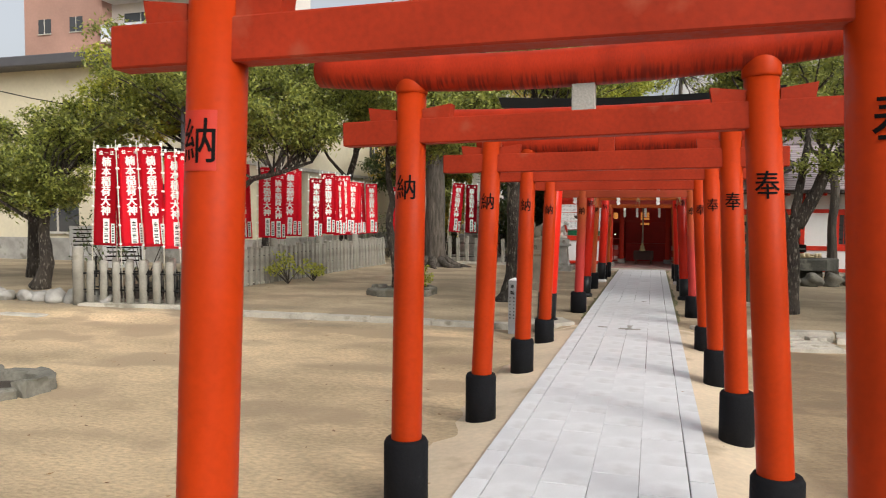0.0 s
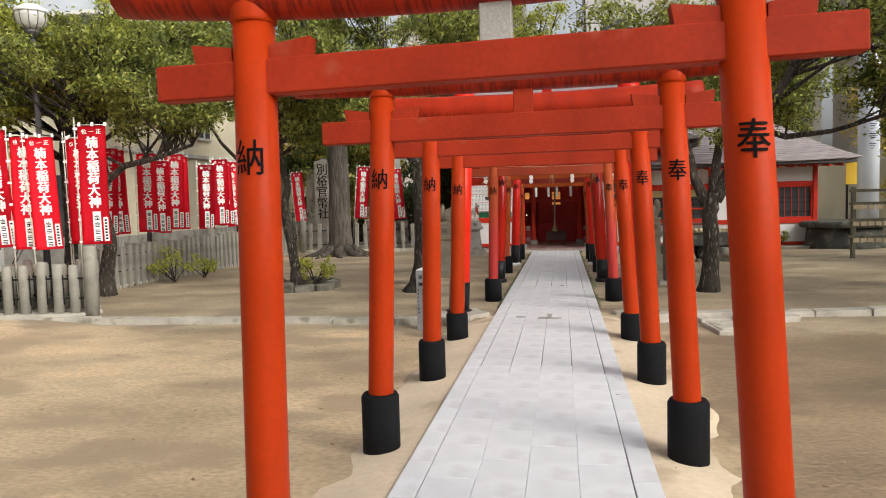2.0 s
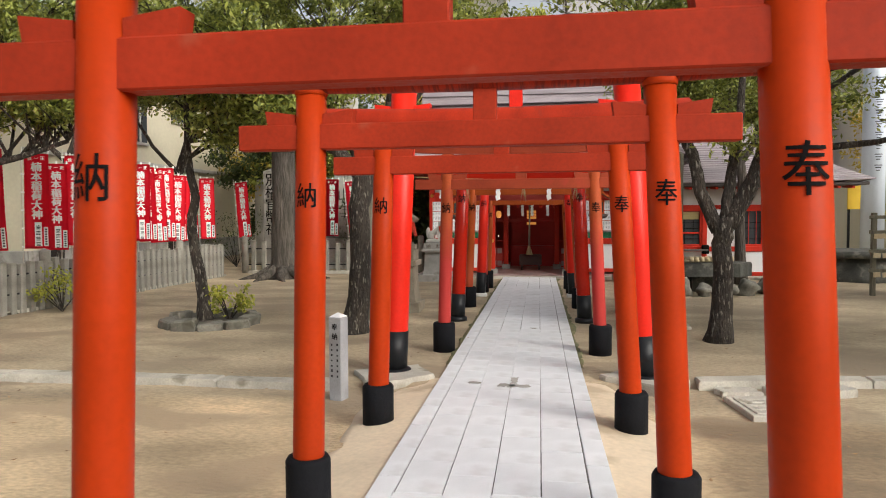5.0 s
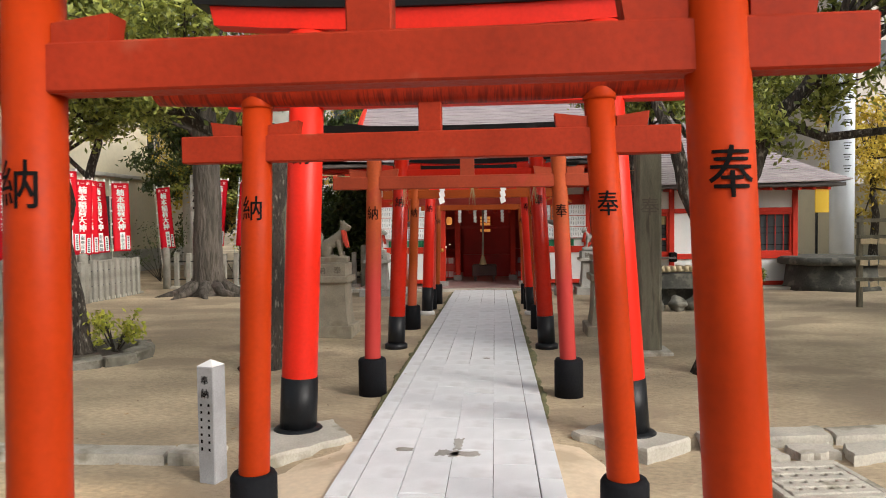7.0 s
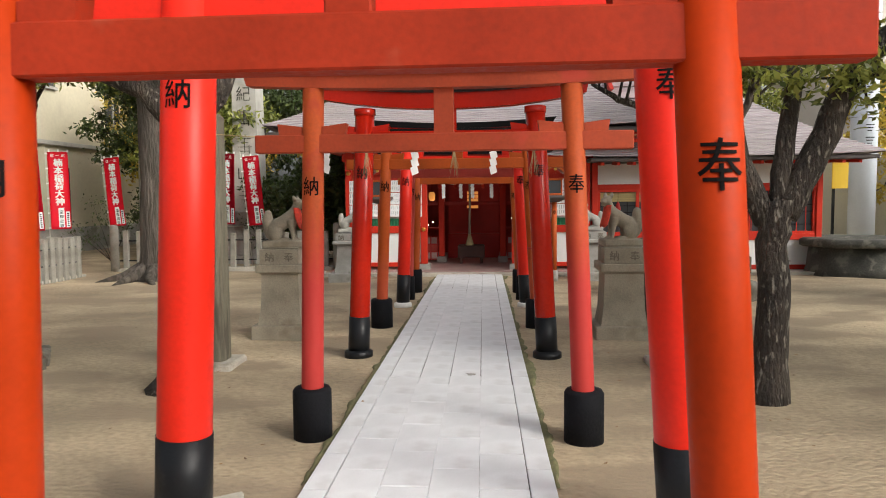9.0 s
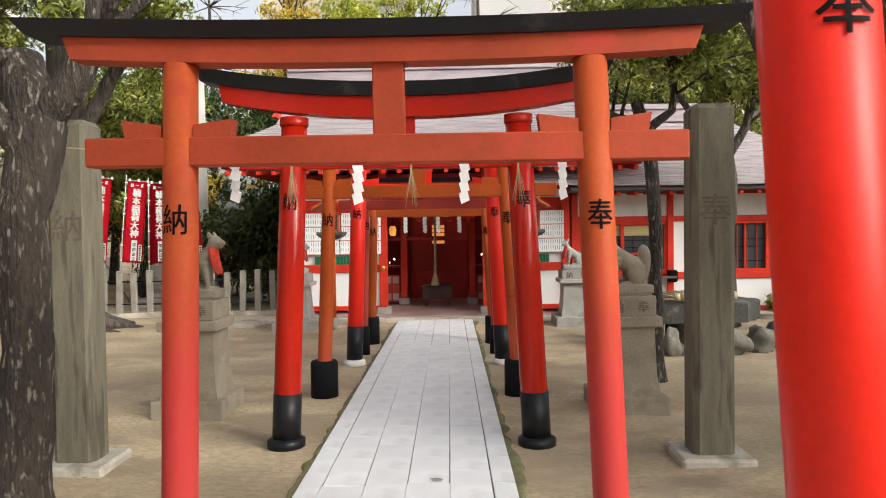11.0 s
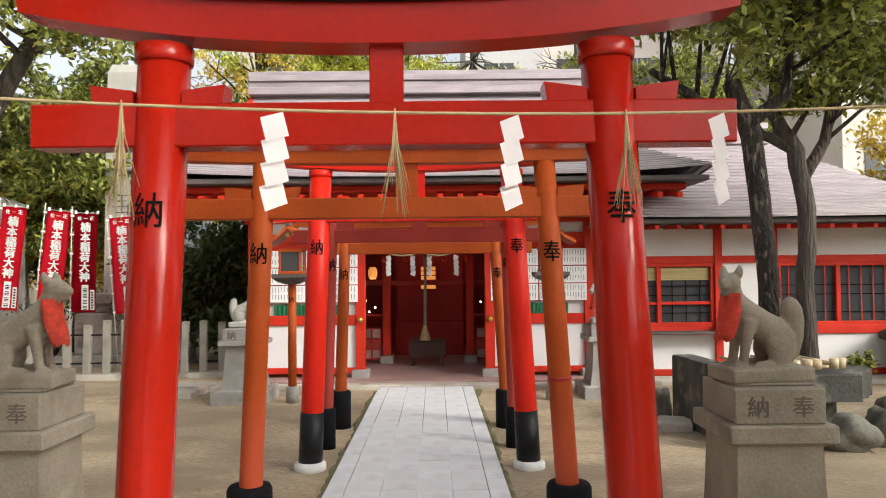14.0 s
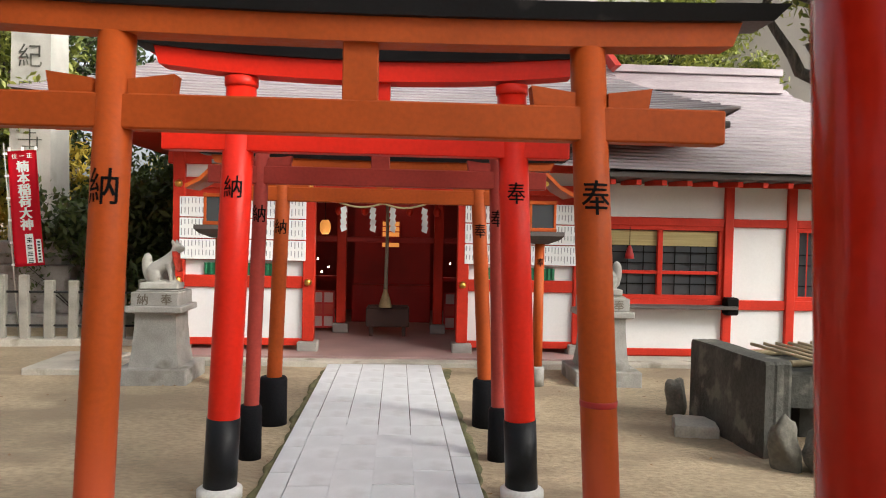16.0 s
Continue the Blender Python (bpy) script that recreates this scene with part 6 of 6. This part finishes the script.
# ---- buildings ----
def window(parent, x, y, z, w, h, face, frame_mat=None):
    """face: -1 looks along -y, 1 looks along +x."""
    if face < 0:
        g = part("window", box(B(), x, x + w, y - 0.02, y + 0.05, z, z + h), GLASS, parent)
        part("frame", box(B(), x - 0.05, x + w + 0.05, y - 0.06, y - 0.021, z - 0.08, z, 0), frame_mat or PALE_STONE, g)
        part("mullion", box(B(), x + w / 2 - 0.03, x + w / 2 + 0.03, y - 0.05, y - 0.021, z, z + h), frame_mat or PALE_STONE, g)
    else:
        g = part("window", box(B(), x - 0.05, x + 0.02, y, y + w, z, z + h), GLASS, parent)
        part("frame", box(B(), x + 0.021, x + 0.07, y - 0.05, y + w + 0.05, z - 0.08, z), frame_mat or PALE_STONE, g)
        part("mullion", box(B(), x + 0.021, x + 0.05, y + w / 2 - 0.03, y + w / 2 + 0.03, z, z + h), frame_mat or PALE_STONE, g)


house = thing("cream_building", (0, 0, 0), "cream rendered two-storey building with dark flat roof edge", "building")
part("wall", box(B(), -34, -12.2, 18.7, 34, -0.2, 6.1), CREAM, house)
part("roof", box(B(), -34.6, -11.7, 18.0, 34.6, 6.1, 6.42, 0.03), GREY_METAL, house)
part("plinth", box(B(), -12.19, -12.1, 18.71, 33.9, -0.1, 0.7, 0.01), STONE, house)
part("plinth", box(B(), -33.9, -12.1, 18.6, 18.69, -0.1, 0.7, 0.01), STONE, house)
part("string_course", box(B(), -12.19, -12.1, 18.71, 33.9, 3.0, 3.12, 0.01), PALE_STONE, house)
for y, z, w, h in ((20.2, 0.9, 0.9, 1.5), (23.2, 3.7, 0.8, 1.3), (25.5, 4.6, 0.9, 0.4), (26, 0.9, 0.9, 1.5), (29, 3.7, 0.8, 1.3)):
    window(house, -12.18, y, z, w, h, 1)
for x, z, w, h in ((-15, 0.5, 1.4, 1.9), (-19.5, 0.9, 1.6, 1.4), (-23.5, 0.9, 1.6, 1.4), (-17.5, 3.9, 1.2, 1.1)):
    window(house, x, 18.68, z, w, h, -1)

apt = thing("brick_apartment_block", (0, 0, 0), "tall pinkish brick apartment block with white balconies", "apartment block")
part("wall", box(B(), -48, -40.6, 45, 57, -0.2, 30), BRICK_PINK, apt)
part("white_wing", box(B(), -40.59, -30, 46, 58, -0.2, 34), TOWER, apt)
for k in range(9):
    z = 2 + k * 3.1
    for x in (-46.6, -43.6):
        window(apt, x, 44.98, z + 0.9, 1.2, 1.1, -1)
    bal = part("balcony", box(B(), -40.4, -30.2, 44.6, 45.99, z - 0.15, z + 0.1), PLASTER, apt)
    part("railing", box(B(), -40.4, -30.2, 44.6, 44.66, z + 0.1, z + 1.1), BLUE_WHITE, bal)
    window(apt, -39.4, 45.97, z + 0.2, 3.0, 2.0, -1)
    window(apt, -35.4, 45.97, z + 0.2, 3.0, 2.0, -1)

for name, x0, x1, y, top, mat_, lab in (("office_tower", 1.0, 5.2, 50, 26, TOWER_GREY, "grey rendered tower block with few small windows"), ("office_tower", 5.25, 16, 52, 30, TOWER, "pale tower block with wide windows"),
                                        ("apartment_tower", -14, -4, 60, 20, TOWER, "white apartment tower far behind the trees"), ("office_tower", 18, 34, 44, 24, TOWER, "cream tower block with balconies")):
    b = thing(name, (0, 0, 0), lab, "tower block")
    part("wall", box(B(), x0, x1, y, y + 12, -0.2, top), mat_, b)
    part("parapet", box(B(), x0 - 0.2, x1 + 0.2, y - 0.2, y + 12.2, top, top + 0.5), mat_, b)
    k = 0
    for z in np.arange(2.5, top - 2, 3.2):
        for x in np.arange(x0 + 1.0, x1 - 1.8, 3.4):
            window(b, float(x), y - 0.02, float(z), 2.4 if mat_ is TOWER else 1.6, 1.5 if mat_ is TOWER else 0.7, -1)
# plain walls that close the yard out of view
for nm, a in (("wall_east", (12, 12.3, -12, 40, -0.1, 2.6)), ("wall_south", (-22, 12.3, -12.3, -12, -0.1, 2.6))):
    tagged(part(nm, box(B(), *a, 0.02), CREAM), "plain cream yard wall", "wall", kind="structure")
t = thing("notice_sign", (8.75, 26.0, 0), "yellow notice board on a dark frame by the far wall", "sign")
part("board", box(B(), -0.25, 0.25, -0.02, 0.02, 1.6, 2.3, 0.005), YELLOW, t)
for x in (-0.2, 0.2):
    part("leg", box(B(), x - 0.03, x + 0.03, -0.01, 0.04, 0, 1.6), IRON, t)

# ---- street lamp, camera and cable above the banners ----
t = thing("street_lamp", (-8.5, 11.4, 0), "street lamp with a ribbed round glass globe", "street lamp")
t.scale = (0.8, 0.8, 0.855)
part("pole", lathe(B(), [(0.07, 0), (0.05, 4.7), (0.04, 4.95)], 12), GREY_METAL, t)
part("collar", lathe(B(), [(0.06, 4.9), (0.14, 5.0), (0.16, 5.04)], 16), GREY_METAL, t)
gl = part("globe", lathe(B(), [(0.15, 5.04), (0.27, 5.14), (0.31, 5.28), (0.3, 5.36)], 20), surf("lamp_glass", (0.55, 0.55, 0.5), 0.2, 3, 40, 0.1, 0.02), t)
part("lid", lathe(B(), [(0.32, 5.361), (0.3, 5.42), (0.16, 5.5), (0.04, 5.53)], 20), PLASTER, t)
rb = tube(B(), [(0.16, 0, 5.04), (0.285, 0, 5.14), (0.325, 0, 5.28), (0.315, 0, 5.37)], [0.008] * 4, 5)
first = part("rib", rb, GREY_METAL, gl)
for i in range(1, 12):
    again("rib", first, pose(0, 0, 0, 0, 0, i * 30), gl)
tagged(part("overhead_cable", tube(B(), [(-16 + i * 0.8, 12 + i * 0.28, 4.7 - 0.9 * math.sin(math.pi * i / 12)) for i in range(13)], [0.012] * 13, 6), IRON), "thin overhead cable sagging across the trees", "cable")

for x, y, w, z0, z1 in ((-10.9, 12.6, 0.42, 0.35, 0.95), (-12.9, 13.6, 0.3, 0.5, 1.2)):
    t = thing("notice_board", (x, y, 0), "white notice board on two thin legs under the trees", "sign", turn=30)
    p = part("board", box(B(), -w, w, -0.02, 0.02, z0, z1, 0.005), PLASTER, t)
    bm = B()
    for k in range(5):
        box(bm, -w + 0.08, w - 0.08 - 0.05 * (k % 3), -0.023, -0.0195, z1 - 0.1 - k * 0.09, z1 - 0.07 - k * 0.09)
    tagged(part("writing", bm, INK, p), kind="stuff")
    for q in (-w + 0.05, w - 0.05):
        part("leg", box(B(), q - 0.02, q + 0.02, 0.021, 0.05, 0, z1 - 0.05), IRON, t)

# ---- fallen leaves and grit on the sand ----
rng = np.random.default_rng(5)
n = 420
vs, fs = [], []
for i in range(n):
    x, y = rng.uniform(-8, 4.5), rng.uniform(1.5, 20)
    s, a = rng.uniform(0.012, 0.028), rng.uniform(0, 6.28)
    z = ground_z(x, y) + 0.006
    l, r = path_x(y)
    if l < x < r:
        if rng.random() > 0.08:
            continue
        z = 0.022
    k = len(vs)
    for dx, dy, dz in ((-1, 0, 0.003), (0, -0.5, 0), (1, 0, 0.006), (0, 0.5, 0.001)):
        vs.append((x + s * (dx * math.cos(a) - dy * math.sin(a)), y + s * (dx * math.sin(a) + dy * math.cos(a)), z + dz))
    fs.append((k, k + 1, k + 2, k + 3))
me = bpy.data.meshes.new("fallen_leaves")
me.from_pydata(vs, [], fs)
me.materials.append(leafy("dry_leaves", (0.12, 0.06, 0.02), (0.35, 0.2, 0.07), 0.1))
tagged(new("fallen_leaves", me), "scattered dry brown fallen leaves on the sand", "fallen leaves", kind="stuff")

# ---- paved path ----
path = thing("path", (0, 0, 0), "straight path of pale grey granite pavers with dark joints", "path", kind="structure")
l0, r0_ = path_x(-2.2)
l1, r1_ = path_x(20.62)
part("bed", loft(B(), [[(l0, -2.2, z), (r0_, -2.2, z), (r1_, 20.62, z), (l1, 20.62, z)] for z in (-0.08, 0.004)]), JOINT, path)
PAVERS = {}


def paver(x, y, w, d, turn):
    key = (round(w, 2), round(d, 2))
    if key not in PAVERS:
        PAVERS[key] = mesh_of("paver", box(B(), -w / 2, w / 2, -d / 2, d / 2, -0.03, 0.016, 0.002), PAVER)
    o = new("paver", PAVERS[key])
    o.parent = path
    o.matrix_basis = pose(x, y, random.uniform(-0.0015, 0.0015), random.uniform(-0.12, 0.12), random.uniform(-0.12, 0.12), turn)


random.seed(66)
LONG = 0.508
START = (4.68, 4.46, 4.71, 4.44, 4.91, 4.72)
for col in range(6):
    y = START[col] - 14 * LONG
    while y < 20.6:
        y0, y1 = max(y, -2.2), min(y + LONG, 20.6)
        if y1 - y0 > 0.08:
            l, r = path_x((y0 + y1) / 2)
            w = (r - l - 0.28) / 4
            if col < 4:
                paver(l + 0.14 + w * (col + 0.5), (y0 + y1) / 2, w - 0.007, y1 - y0 - 0.0045, 0.6)
            else:
                paver(l + 0.068 if col == 4 else r - 0.068, (y0 + y1) / 2, 0.133, y1 - y0 - 0.0045, 0.4 if col == 4 else 0.8)
        y += LONG

for k, (x, y, w, d) in enumerate(((-0.47, 9.72, 0.07, 0.05), (-0.36, 9.7, 0.09, 0.045), (-0.41, 9.9, 0.03, 0.12), (-0.3, 12.9, 0.03, 0.02), (-0.75, 9.78, 0.05, 0.03))):
    part("chipped_stain", slab(B(), [(x - w, y - d), (x + w, y - d), (x + w, y + d), (x - w, y + d)], 0.012, 0.0195, 90 + k, 0.016), STONE, path, "dark chipped stain on the pavers")
for nm, side in (("moss_west", -1), ("moss_east", 1)):
    bm = B()
    rows = []
    for i in range(190):
        y = 10.6 + i * 0.052
        l, r = path_x(y)
        e = l if side < 0 else r
        w = max(0.01, 0.05 + 0.09 * noise.noise((y * 1.1, side * 9, 1)) + 0.05 * noise.noise((y * 6, side * 9, 3)))
        rows.append([bm.verts.new((e + side * w * u, y, -0.004 + 0.008 * math.sin(math.pi * u) * (1 + noise.noise((y * 9, u * 4, side))) - (0.03 if u == 1 else 0))) for u in (0, 0.25, 0.5, 0.8, 1)])
    for p, q in zip(rows, rows[1:]):
        for k in range(4):
            bm.faces.new((p[k], p[k + 1], q[k + 1], q[k])).smooth = True
    tagged(part(nm, bm, MOSS), "thin moss and damp earth along the path edge", "moss", kind="structure")
